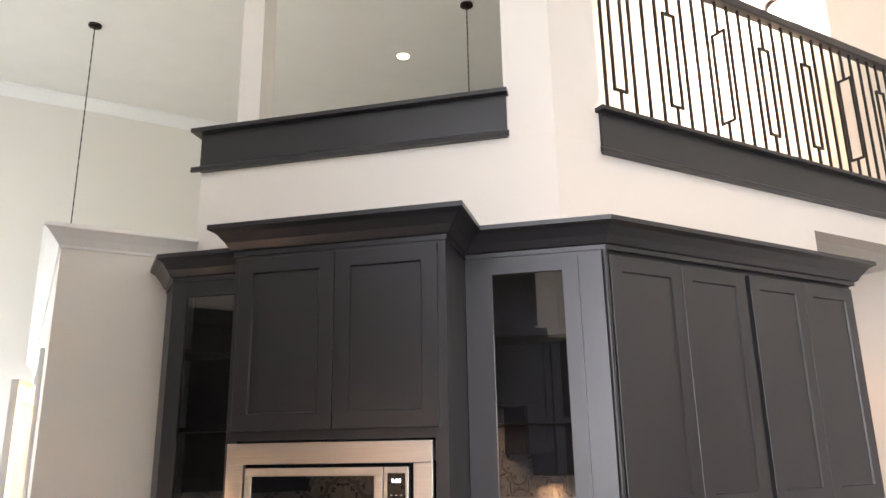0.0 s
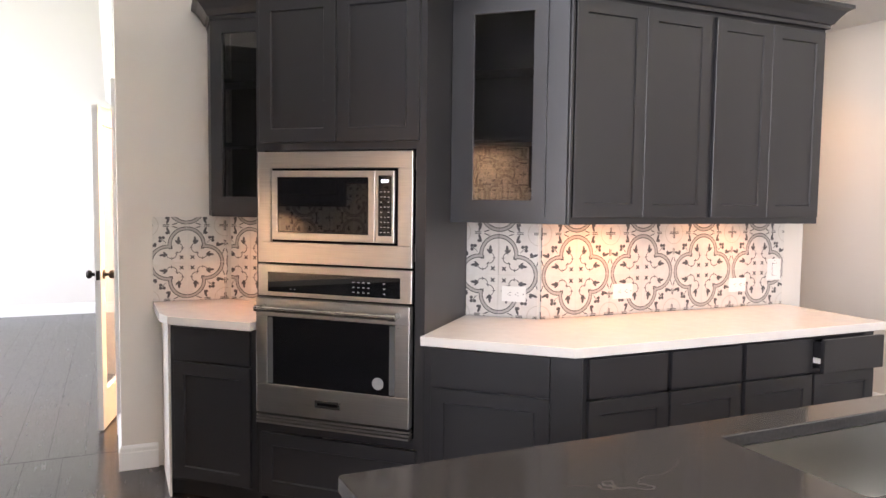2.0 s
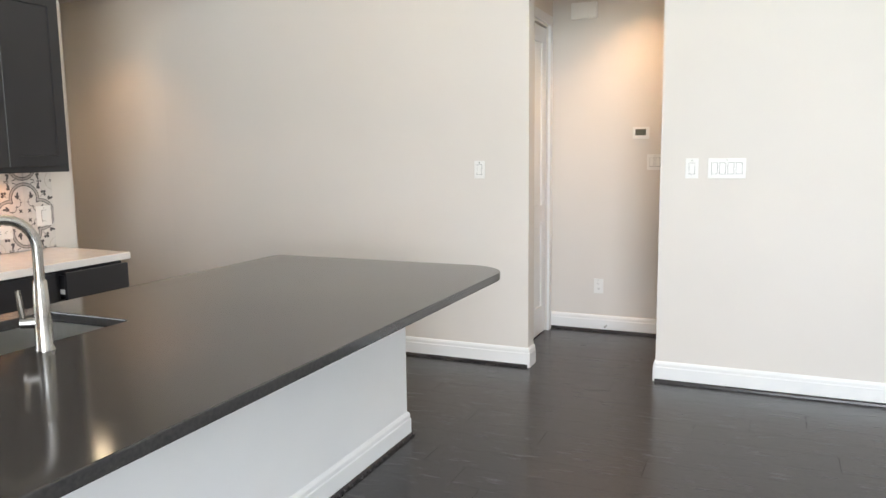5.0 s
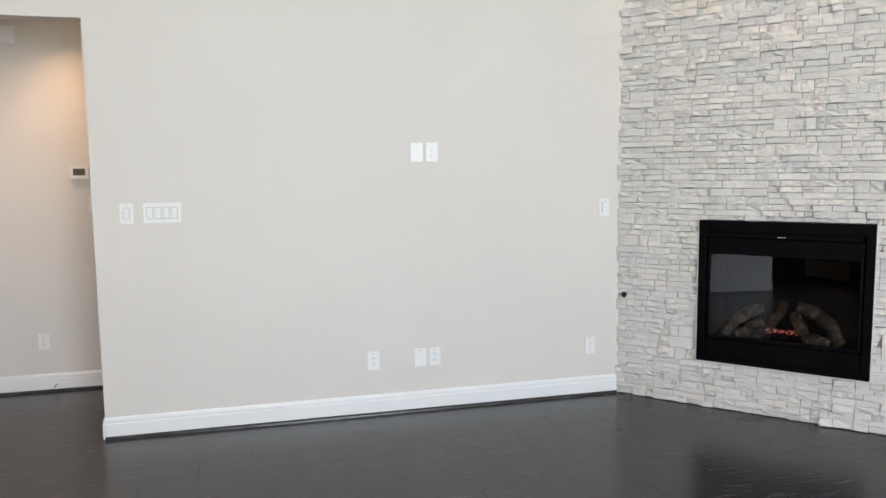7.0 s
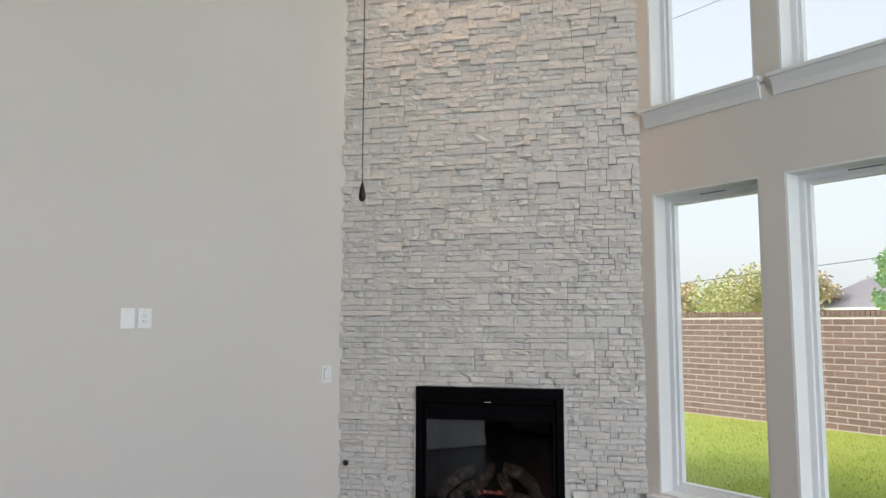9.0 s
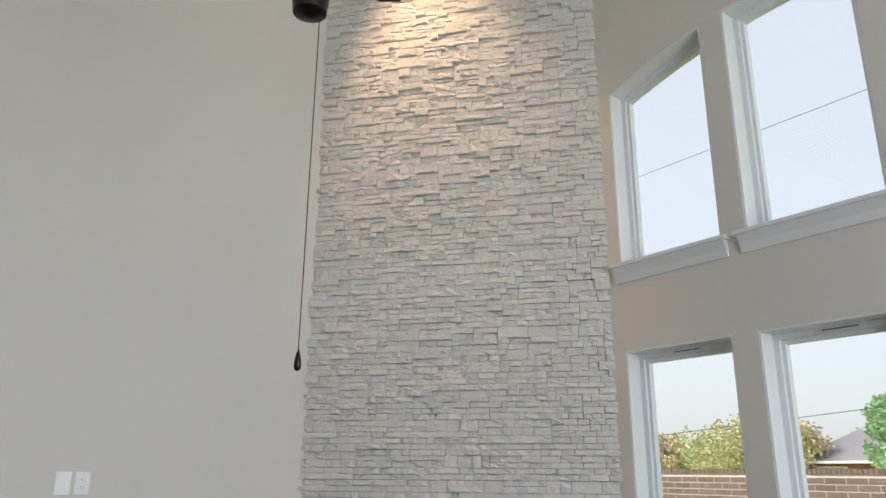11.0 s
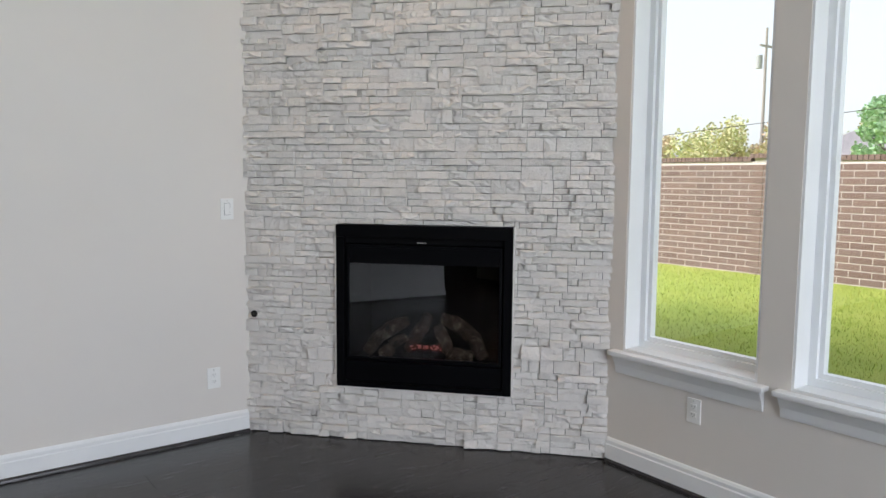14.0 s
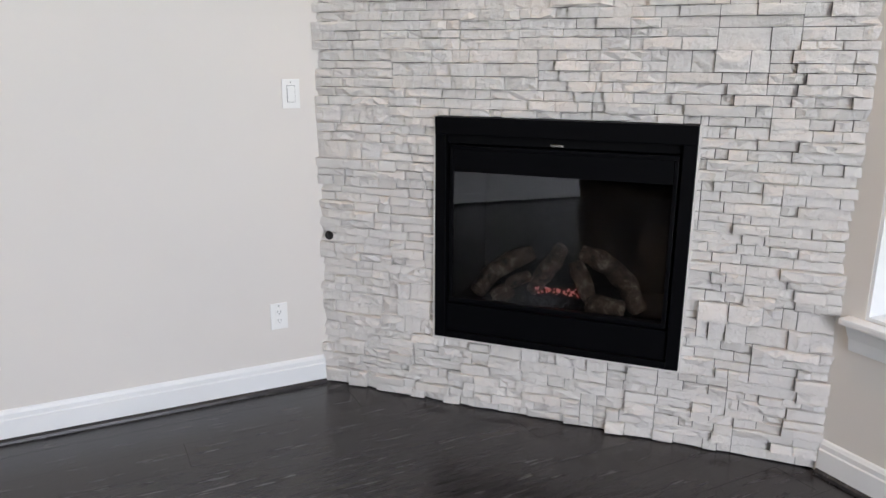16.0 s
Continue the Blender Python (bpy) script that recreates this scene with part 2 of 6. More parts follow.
def tile_mat():
    """Encaustic quatrefoil tile: the figure repeats every four tiles, drawn in its one eighth."""
    n = Net("patterned_tile")
    tc = n.put("ShaderNodeTexCoord")
    sep = n.put("ShaderNodeSeparateXYZ")
    n.join(tc.outputs["UV"], sep.inputs[0])
    f = lambda v: n.op("ABSOLUTE", n.op("SUBTRACT", n.op("FRACT", n.op("ADD", v, 0.5)), 0.5))
    ax, ay = f(sep.outputs[0]), f(sep.outputs[1])
    x, y = n.op("MAXIMUM", ax, ay), n.op("MINIMUM", ax, ay)

    def dist(cx, cy, sx=1.0, sy=1.0, turn=0.0):
        dx, dy = n.op("SUBTRACT", x, cx), n.op("SUBTRACT", y, cy)
        c, s = math.cos(radians(turn)), math.sin(radians(turn))
        u = n.op("DIVIDE", n.op("ADD", n.op("MULTIPLY", dx, c), n.op("MULTIPLY", dy, s)), sx)
        v = n.op("DIVIDE", n.op("SUBTRACT", n.op("MULTIPLY", dy, c), n.op("MULTIPLY", dx, s)), sy)
        return n.op("SQRT", n.op("ADD", n.op("MULTIPLY", u, u), n.op("MULTIPLY", v, v)))

    def both(a, b):
        return n.op("MULTIPLY", a, b)

    def either(*m):
        out = m[0]
        for b in m[1:]:
            out = n.op("MAXIMUM", out, b)
        return out

    def band(d, r, w):
        return n.op("LESS_THAN", n.op("ABSOLUTE", n.op("SUBTRACT", d, r)), w)

    out = n.op("GREATER_THAN", dist(0, 0), 0.205)
    lobe = dist(0.2425, 0.0)
    fill = both(band(lobe, 0.218, 0.019), out)
    lines = both(either(band(lobe, 0.2385, 0.0048), band(lobe, 0.1975, 0.0052)), out)

    def leaf(cx, cy, a, k=1.0):
        ca, sa = math.cos(radians(a)), math.sin(radians(a))
        at = lambda u, v: (cx + (u * ca - v * sa) * k, cy + (u * sa + v * ca) * k)
        return either(
            n.op("LESS_THAN", dist(*at(0.012, 0.0), 0.052 * k, 0.017 * k, a), 1.0),
            n.op("LESS_THAN", dist(*at(-0.012, 0.016), 0.034 * k, 0.013 * k, a + 48), 1.0),
            n.op("LESS_THAN", dist(*at(-0.014, -0.012), 0.032 * k, 0.014 * k, a - 30), 1.0))

    leaves = leaf(0.288, 0.108, -6)
    curl = both(band(dist(0.198, 0.122), 0.066, 0.0048), n.op("GREATER_THAN", dist(0.262, 0.150), 0.050))
    ticks = either(both(n.op("LESS_THAN", n.op("ABSOLUTE", n.op("SUBTRACT", x, 0.198)), 0.0045), n.op("LESS_THAN", n.op("ABSOLUTE", n.op("SUBTRACT", y, 0.056)), 0.020)),
                   n.op("LESS_THAN", dist(0.135, 0.135, 0.024, 0.0055, 135), 1.0))
    star = either(n.op("LESS_THAN", dist(0.070, 0.070, 0.036, 0.011, 45), 1.0), n.op("LESS_THAN", dist(0.070, 0.070, 0.036, 0.011, 135), 1.0))
    corner = dist(0.5, 0.5)
    ring = band(corner, 0.142, 0.0050)
    ax2, ay2 = n.op("SUBTRACT", 0.5, x), n.op("SUBTRACT", 0.5, y)
    plus = both(both(n.op("LESS_THAN", ax2, 0.014), n.op("LESS_THAN", ay2, 0.072)), n.op("GREATER_THAN", ax2, 0.004))
    plus = either(plus, both(both(n.op("LESS_THAN", ay2, 0.014), n.op("LESS_THAN", ax2, 0.072)), n.op("GREATER_THAN", ay2, 0.004)))
    trefoil = either(n.op("LESS_THAN", dist(0.338, 0.338), 0.021), n.op("LESS_THAN", dist(0.338, 0.296), 0.021), n.op("LESS_THAN", dist(0.300, 0.300, 0.060, 0.0045, 45), 1.0))
    flame = either(n.op("LESS_THAN", dist(0.432, 0.236, 0.052, 0.016, 20), 1.0), n.op("LESS_THAN", dist(0.400, 0.250, 0.022, 0.018, 60), 1.0))
    bars = both(both(n.op("LESS_THAN", ax2, 0.015), n.op("GREATER_THAN", ax2, 0.004)), n.op("GREATER_THAN", 0.040, n.op("ABSOLUTE", n.op("SUBTRACT", y, 0.262))))
    spike = n.op("LESS_THAN", dist(0.478, 0.150, 0.040, 0.0065, 70), 1.0)
    dark = either(lines, leaves, curl, ticks, star, plus, trefoil, flame, bars, spike)
    co = n.coords("Object")
    wear = n.noise(co, 160, 4.0)
    white = n.ramp(n.noise(co, 30), [(0.3, (0.61, 0.59, 0.555)), (0.7, (0.68, 0.66, 0.63))])
    c1 = n.mix(both(ring, 0.6), white, (0.42, 0.38, 0.33))
    c2 = n.mix(fill, c1, (0.40, 0.38, 0.36))
    c3 = n.mix(n.op("MULTIPLY", dark, n.op("ADD", 0.84, n.op("MULTIPLY", wear, 0.22))), c2, (0.040, 0.040, 0.045))
    n.join(c3, n.bsdf.inputs["Base Color"])
    n.bsdf.inputs["Roughness"].default_value = 0.38
    n.bump(wear, 0.06, 0.001)
    return n.mat


def glass_mat(name, tint=(1, 1, 1), least=0.035):
    """Thin glass, clear unless tinted: the gloss grows towards grazing sight."""
    n = Net(name)
    g = n.put("ShaderNodeBsdfGlossy")
    g.inputs["Roughness"].default_value = 0.0
    tr = n.put("ShaderNodeBsdfTransparent")
    tr.inputs[0].default_value = (*tint, 1)
    lw = n.put("ShaderNodeLayerWeight")
    lw.inputs["Blend"].default_value = 0.5
    mx = n.put("ShaderNodeMixShader")
    n.join(n.op("ADD", n.op("MULTIPLY", n.op("POWER", lw.outputs["Facing"], 5.0), 0.9), least), mx.inputs[0])
    n.join(tr.outputs[0], mx.inputs[1])
    n.join(g.outputs[0], mx.inputs[2])
    n.join(mx.outputs[0], n.t.nodes["Material Output"].inputs[0])
    return n.mat


def grass_mat():
    n = Net("lawn")
    co = n.coords("Object")
    a, b = n.noise(co, 0.5, 5.0), n.noise(co, 40, 4.0)
    base = n.ramp(a, [(0.3, (0.22, 0.30, 0.035)), (0.55, (0.32, 0.37, 0.055)), (0.75, (0.44, 0.40, 0.12))])
    n.join(n.mix(n.op("MULTIPLY", b, 0.5), base, (0.16, 0.22, 0.035)), n.bsdf.inputs["Base Color"])
    n.bsdf.inputs["Roughness"].default_value = 0.9
    n.bump(b, 0.6, 0.03)
    return n.mat


def brick_mat():
    n = Net("fence_brick")
    co = n.coords("Object")
    info, geo = n.put("ShaderNodeObjectInfo"), n.put("ShaderNodeNewGeometry")
    r = n.op("FRACT", n.op("ADD", info.outputs["Random"], geo.outputs["Random Per Island"]))
    tone = n.ramp(r, [(0.0, (0.11, 0.068, 0.055)), (0.5, (0.17, 0.108, 0.088)), (1.0, (0.14, 0.095, 0.082))])
    n.join(n.mix(n.op("MULTIPLY", n.noise(co, 30, 5.0), 0.3), tone, (0.33, 0.25, 0.20)), n.bsdf.inputs["Base Color"])
    n.bsdf.inputs["Roughness"].default_value = 0.9
    n.bump(n.noise(co, 60), 0.4, 0.004)
    return n.mat


def leaf_mat(name, colors):
    n = Net(name)
    geo = n.put("ShaderNodeNewGeometry")
    n.join(n.ramp(geo.outputs["Random Per Island"], colors), n.bsdf.inputs["Base Color"])
    n.bsdf.inputs["Roughness"].default_value = 0.7
    return n.mat


def log_mat():
    n = Net("ceramic_log")
    co = n.coords("Object")
    a = n.noise(co, 22, 6.0, 0.7)
    n.join(n.ramp(a, [(0.36, (0.05, 0.037, 0.030)), (0.54, (0.26, 0.18, 0.13)), (0.68, (0.70, 0.60, 0.48))]), n.bsdf.inputs["Base Color"])
    n.bsdf.inputs["Roughness"].default_value = 0.9
    n.bump(a, 0.8, 0.01)
    return n.mat


M_STEEL, M_ISLAND, M_STONE, M_FLOOR, M_TILE = steel(), black_quartz(), stone_mat(), floor_mat(), tile_mat()
# Tinted grey to stand in for deeper shade inside the cabinets.
M_CABGLASS = glass_mat("cabinet_glass", (0.62, 0.62, 0.64), 0.14)
M_GLASS, M_GRASS, M_BRICK, M_LOG = glass_mat("window_glass"), grass_mat(), brick_mat(), log_mat()
# Far leaves: autumn and green tones with distance haze mixed into the colours.
M_LEAFY = leaf_mat("hazed_autumn_leaves", [(0.0, (0.62, 0.58, 0.30)), (0.5, (0.50, 0.54, 0.28)), (1.0, (0.66, 0.56, 0.30))])
M_LEAFR = leaf_mat("hazed_orange_leaves", [(0.0, (0.66, 0.46, 0.30)), (0.5, (0.62, 0.52, 0.32)), (1.0, (0.52, 0.50, 0.30))])
M_LEAFG = leaf_mat("hazed_green_leaves", [(0.0, (0.26, 0.46, 0.22)), (0.5, (0.34, 0.52, 0.30)), (1.0, (0.46, 0.60, 0.38))])

# ---- mesh helpers ----


def finish(name, bm, material, parent=None, m=None, smooth=False):
    me = bpy.data.meshes.new(name)
    bmesh.ops.recalc_face_normals(bm, faces=bm.faces)
    bm.to_mesh(me)
    bm.free()
    me.materials.append(material)
    if smooth:
        for p in me.polygons:
            p.use_smooth = True
        me.set_sharp_from_angle(angle=radians(35))
    ob = new(name, me)
    if parent is not None:
        ob.parent = parent
    if m is not None:
        ob.matrix_basis = m
    return ob


def part(name, bm, material, parent, label="", m=None, smooth=False):
    return tagged(finish(name, bm, material, parent, m, smooth), label)


def group_at(name, m, label, category, group=""):
    ob = new(name)
    ob.empty_display_size = 0.1
    ob.matrix_basis = m
    return tagged(ob, label, category, group)


def box(bm, x0, x1, y0, y1, z0, z1, bevel=0.0):
    vs = [bm.verts.new((x, y, z)) for x in (x0, x1) for y in (y0, y1) for z in (z0, z1)]
    fs = [bm.faces.new([vs[i] for i in q]) for q in ((0, 1, 3, 2), (4, 6, 7, 5), (0, 4, 5, 1), (2, 3, 7, 6), (0, 2, 6, 4), (1, 5, 7, 3))]
    if bevel:
        es = list({e for f in fs for e in f.edges})
        bmesh.ops.bevel(bm, geom=es, offset=bevel, segments=2, profile=0.6, affect="EDGES")
    return bm


def boxes(*args, bevel=0.0):
    bm = bmesh.new()
    for a in args:
        box(bm, *a, bevel=bevel)
    return bm


def cyl(bm, a, b, r0, r1=None, n=16, cap=True):
    a, b = Vector(a), Vector(b)
    r1 = r0 if r1 is None else r1
    q = (b - a).to_track_quat("Z", "Y")
    rings = []
    for p, r in ((a, r0), (b, r1)):
        rings.append([bm.verts.new(p + q @ Vector((r * math.cos(t * math.tau / n), r * math.sin(t * math.tau / n), 0))) for t in range(n)])
    for i in range(n):
        bm.faces.new((rings[0][i], rings[0][(i + 1) % n], rings[1][(i + 1) % n], rings[1][i]))
    if cap:
        bm.faces.new(rings[0][::-1])
        bm.faces.new(rings[1])
    return bm


def tube(bm, pts, radius, n=10):
    """A round tube along points; radius: a number or one for each point."""
    pts = [Vector(p) for p in pts]
    rad = radius if isinstance(radius, (list, tuple)) else [radius] * len(pts)
    rings, ref = [], None
    for i, p in enumerate(pts):
        d = (pts[min(i + 1, len(pts) - 1)] - pts[max(i - 1, 0)]).normalized()
        if ref is None:
            ref = d.orthogonal().normalized()
        ref = (ref - d * ref.dot(d)).normalized()
        s = d.cross(ref)
        rings.append([bm.verts.new(p + (ref * math.cos(k * math.tau / n) + s * math.sin(k * math.tau / n)) * rad[i]) for k in range(n)])
    for a, b in zip(rings, rings[1:]):
        for k in range(n):
            bm.faces.new((a[k], a[(k + 1) % n], b[(k + 1) % n], b[k]))
    bm.faces.new(rings[0][::-1])
    bm.faces.new(rings[-1])
    return bm


def prism(bm, poly, z0, z1):
    lo = [bm.verts.new((x, y, z0)) for x, y in poly]
    hi = [bm.verts.new((x, y, z1)) for x, y in poly]
    bm.faces.new(lo[::-1])
    bm.faces.new(hi)
    for i in range(len(poly)):
        j = (i + 1) % len(poly)
        bm.faces.new((lo[i], lo[j], hi[j], hi[i]))
    return bm


def lathe(bm, profile, n=20, at=(0, 0, 0)):
    rings = []
    for r, z in profile:
        rings.append([bm.verts.new((at[0] + r * math.cos(k * math.tau / n), at[1] + r * math.sin(k * math.tau / n), at[2] + z)) for k in range(n)])
    for a, b in zip(rings, rings[1:]):
        for k in range(n):
            bm.faces.new((a[k], a[(k + 1) % n], b[(k + 1) % n], b[k]))
    bm.faces.new(rings[0][::-1])
    bm.faces.new(rings[-1])
    return bm


def sweep(bm, profile, path):
    """A moulding: profile of (out, z), with out to the right of the path, mitred at its corners."""
    pts = [Vector((*p, 0)) for p in path]
    rings = []
    for i, p in enumerate(pts):
        d0 = (p - pts[i - 1]).normalized() if i else (pts[1] - p).normalized()
        d1 = (pts[i + 1] - p).normalized() if i + 1 < len(pts) else d0
        n0, n1 = Vector((d0.y, -d0.x, 0)), Vector((d1.y, -d1.x, 0))
        mitre = (n0 + n1) / (1 + n0.dot(n1))
        rings.append([bm.verts.new((p.x + mitre.x * o, p.y + mitre.y * o, z)) for o, z in profile])
    k = len(profile)
    for a, b in zip(rings, rings[1:]):
        for i in range(k):
            bm.faces.new((a[i], a[(i + 1) % k], b[(i + 1) % k], b[i]))
    bm.faces.new(rings[0][::-1])
    bm.faces.new(rings[-1])
    return bm


def wall_with_holes(bm, length, thick, z0, z1, holes):
    """A wall along local x from 0, its face at y = 0 and its back at y = thick. holes: (x0, x1, z0, z1)."""
    xs = sorted({0.0, length, *[h[0] for h in holes], *[h[1] for h in holes]})
    for a, b in zip(xs, xs[1:]):
        cuts = sorted((h[2], h[3]) for h in holes if h[0] <= a + 1e-6 and h[1] >= b - 1e-6)
        z = z0
        for lo, hi in cuts:
            if lo > z + 1e-6:
                box(bm, a, b, 0, thick, z, lo)
            z = hi
        if z < z1 - 1e-6:
            box(bm, a, b, 0, thick, z, z1)
    bmesh.ops.remove_doubles(bm, verts=bm.verts, dist=1e-5)
    return bm


def structure(name, bm, material, label, category="wall", m=None, smooth=False):
    return tagged(finish(name, bm, material, None, m, smooth), label, category, "", "structure")


CEIL = 5.95
KX, KY = 0.72, 3.142            # the kitchen wall's outward corner
HX = 3.845                      # face of the hall wall
WY = -5.07                      # face of the window wall
DIAG = pose(KX, KY, 0, 0, 0, -43.6)
FIRE = pose(HX, -3.684, 0, 0, 0, 221.62)
FW = 2.087                     # width of the stone chimney breast


def dg(u, v):
    """From the slanted kitchen wall's own frame into the plan."""
    p = DIAG @ Vector((u, v, 0))
    return (p.x, p.y)


# ---- structure ----
structure("floor", boxes((-4.9, 8.2, -5.3, 10.5, -0.12, -0.004)), M_FLOOR, "very dark stained oak floor of the open house", "floor")
structure("ceiling", boxes((-4.9, 8.2, -5.3, 10.5, CEIL, CEIL + 0.15)), M_CEIL, "flat white painted ceiling high over the great room", "ceiling")

# hall wall: face at x = HX, looking to -x
bm = bmesh.new()
wall_with_holes(bm, 8.6, 0.13, 0, CEIL, [(3.105, 3.950, 0, 2.47)])
structure("wall_hall", bm, M_WALL, "tall greige painted wall with an opening to the side hall", m=pose(HX, 3.63, 0, 0, 0, -90))
structure("wall_passage", boxes((HX, HX + 0.13, 3.63, 4.75, 0, 2.79)), M_WALL, "greige painted wall of the passage under the loft")
structure("wall_passage_end", boxes((0.75, 6.6, 4.75, 4.87, 0, 2.79)), M_WALL, "greige painted end wall of the passage")

# window wall with three low windows and an arched row above
WINS = [(1.452, 2.200), (0.545, 1.300), (-0.360, 0.395)]


def arch(x):
    return 4.512 - 0.1217 * (x - 0.922) ** 2


bm = bmesh.new()
x_right, x_left = HX + 0.1, -4.9
cols = [x_right] + [v for a, b in WINS for v in (b, a)] + [x_left]
for i in range(0, len(cols), 2):
    box(bm, cols[i + 1], cols[i], WY - 0.2, WY, 0, CEIL)
for a, b in WINS:
    box(bm, a, b, WY - 0.2, WY, 0, 0.62)
    box(bm, a, b, WY - 0.2, WY, 2.512, 3.072)
    n = 8
    xs = [a + (b - a) * k / n for k in range(n + 1)]
    lo = [[bm.verts.new((x, y, arch(x))) for x in xs] for y in (WY - 0.2, WY)]
    hi = [[bm.verts.new((x, y, CEIL)) for x in xs] for y in (WY - 0.2, WY)]
    for k in range(n):
        bm.faces.new((lo[1][k], lo[1][k + 1], hi[1][k + 1], hi[1][k]))
        bm.faces.new((lo[0][k + 1], lo[0][k], hi[0][k], hi[0][k + 1]))
        bm.faces.new((lo[0][k], lo[0][k + 1], lo[1][k + 1], lo[1][k]))
structure("wall_window", bm, M_WALL, "tall greige painted wall with two rows of windows")

# west side, closed by plain walls with tall windows
for name, y0, y1, holes in (("wall_west", -5.27, 4.3, [(1.2, 5.4, 0.4, 3.4), (1.2, 5.4, 3.8, 5.4)]), ("wall_west_dining", 4.3, 10.5, [(1.3, 4.9, 0.4, 4.0)])):
    bm = bmesh.new()
    wall_with_holes(bm, y1 - y0, 0.15, 0, CEIL, holes)
    structure(name, bm, M_ROOM, "plain painted outer wall with tall windows", m=pose(-4.75, y0, 0, 0, 0, 90))
structure("wall_north", boxes((-4.9, 8.2, 10.25, 10.5, 0, CEIL)), M_ROOM, "plain off-white wall at the far end of the dining room")
structure("wall_east", boxes((8.05, 8.2, -5.27, 10.25, 0, CEIL)), M_ROOM, "plain off-white outer wall")

# side hall behind the opening
structure("wall_hall_back", boxes((5.035, 5.165, -2.6, 0.69, 0, 2.9)), M_WALL, "greige painted back wall of the side hall")
structure("wall_hall_end", boxes((HX + 0.13, 5.035, -2.6, -2.48, 0, 2.9)), M_WALL, "greige painted end wall of the side hall")
bm = bmesh.new()
wall_with_holes(bm, 1.185, 0.12, 0, 2.9, [(0.13, 0.94, 0, 2.43)])
structure("wall_hall_door", bm, M_WALL, "greige painted wall around a white door", m=pose(HX + 0.13, 0.69, 0))
structure("ceiling_hall", boxes((HX + 0.13, 5.165, -2.6, 0.81, 2.9, 3.0)), M_CEIL, "white ceiling of the side hall", "ceiling")

# kitchen walls: the straight one, the slanted one and the low pantry wall
structure("wall_kitchen", boxes((KX, 2.497, KY, KY + 0.13, 0, 2.79)), M_WALL, "off-white kitchen wall behind the long worktop")
structure("wall_kitchen_upper", boxes((KX, HX, KY, KY + 0.13, 2.79, 2.955), (KX, 1.0, KY, KY + 0.13, 2.955, 3.010)), M_WALL, "off-white wall strip below the loft rail")
structure("wall_pier", prism(bmesh.new(), [(KX, KY), (1.0, KY), (1.0, KY + 0.13), (0.80, KY + 0.20), dg(-0.222, 0.13), dg(-0.222, 0)], 3.0105, CEIL), M_WALL, "off-white corner pier between the slanted opening and the loft rail")
structure("wall_slanted", prism(bmesh.new(), [dg(-1.757, 0), dg(0, 0), (KX, KY + 0.13), dg(-1.757, 0.13)], 0, 3.010), M_WALL, "off-white slanted kitchen wall behind the oven tower")
structure("wall_post", prism(bmesh.new(), [dg(-1.575, 0.0), dg(-1.455, 0.0), dg(-1.455, 0.13), dg(-1.575, 0.13)], 3.236, CEIL), M_WALL, "slim off-white post standing on the dark ledge")
structure("wall_low", boxes((-1.13, -0.475, 4.37, 4.49, 0, 2.60)), M_WALL, "off-white low wall ending the kitchen")
bm = bmesh.new()
wall_with_holes(bm, 5.8, 0.12, 0, 2.60, [(0.60, 1.39, 0, 2.06)])
structure("wall_pantry_side", bm, M_WALL, "off-white side wall of the pantry with a doorway", m=pose(-1.01, 4.49, 0, 0, 0, 90))
structure("wall_pantry_back", boxes((-1.01, 0.9, 6.6, 6.72, 0, 2.6)), M_WALL, "warm lit pantry back wall")
structure("wall_pantry_east", boxes((0.9, 1.02, 3.6, 6.72, 0, 2.6)), M_WALL, "plain pantry side wall")
structure("ceiling_pantry", prism(bmesh.new(), [(-1.13, 4.37), (-0.55, 4.37), dg(-1.75, 0.13), (KX, KY + 0.14), (1.02, KY + 0.14), (1.02, 10.25), (-1.13, 10.25)], 2.605, 2.65), M_CEIL, "flat top of the pantry, open above", "ceiling")

# loft
structure("loft_floor", prism(bmesh.new(), [(KX + 0.05, KY + 0.135), (HX + 3.2, KY + 0.135), (HX + 3.2, 5.2), (2.0, 5.2)], 2.79, 2.955), M_CEIL, "white underside of the loft over the passage", "ceiling")
structure("wall_loft_back", boxes((2.0, 8.05, 5.2, 5.32, 2.79, CEIL)), M_WALL, "off-white back wall of the loft")
structure("wall_loft_side", prism(bmesh.new(), [(0.83, 3.36), (0.94, 3.29), (2.09, 5.2), (1.98, 5.2)], 2.956, CEIL), M_WALL, "off-white slanting side wall of the loft")
structure("wall_loft_hall", boxes((HX + 0.13, 8.05, 3.50, 3.63, 3.0, CEIL)), M_WALL, "off-white loft wall beyond the corner")
structure("ceiling_loft", boxes((2.0, 8.05, 3.63, 5.2, 5.50, 5.6)), M_CEIL, "white ceiling over the loft landing", "ceiling")

# baseboards and crowns
BASE = [(0, 0), (0.016, 0), (0.016, 0.095), (0.012, 0.100), (0.012, 0.118), (0.006, 0.130), (0, 0.135)]
for path in [
    [(HX, -0.320), (HX, -3.684)],
    [(5.035, 0.69), (5.035, -2.48)],
    [(HX, 4.75), (HX, 0.525), (HX + 0.13, 0.525)],
    [(HX + 0.13, -0.320), (HX, -0.320)],
    [(2.285, WY), (-4.75, WY)],
    [(-1.13, 5.04), (-1.13, 4.37), (-0.945, 4.37)],
    [(-4.75, 10.25), (-1.13, 10.25)],
    [(2.50, KY), (2.34, KY)],
]:
    structure("baseboard", sweep(bmesh.new(), BASE, path), M_TRIM, "white moulded baseboard along the wall", "baseboard")
SHOE = [(0.016, 0), (0.030, 0), (0.028, 0.012), (0.018, 0.020), (0.016, 0.020)]
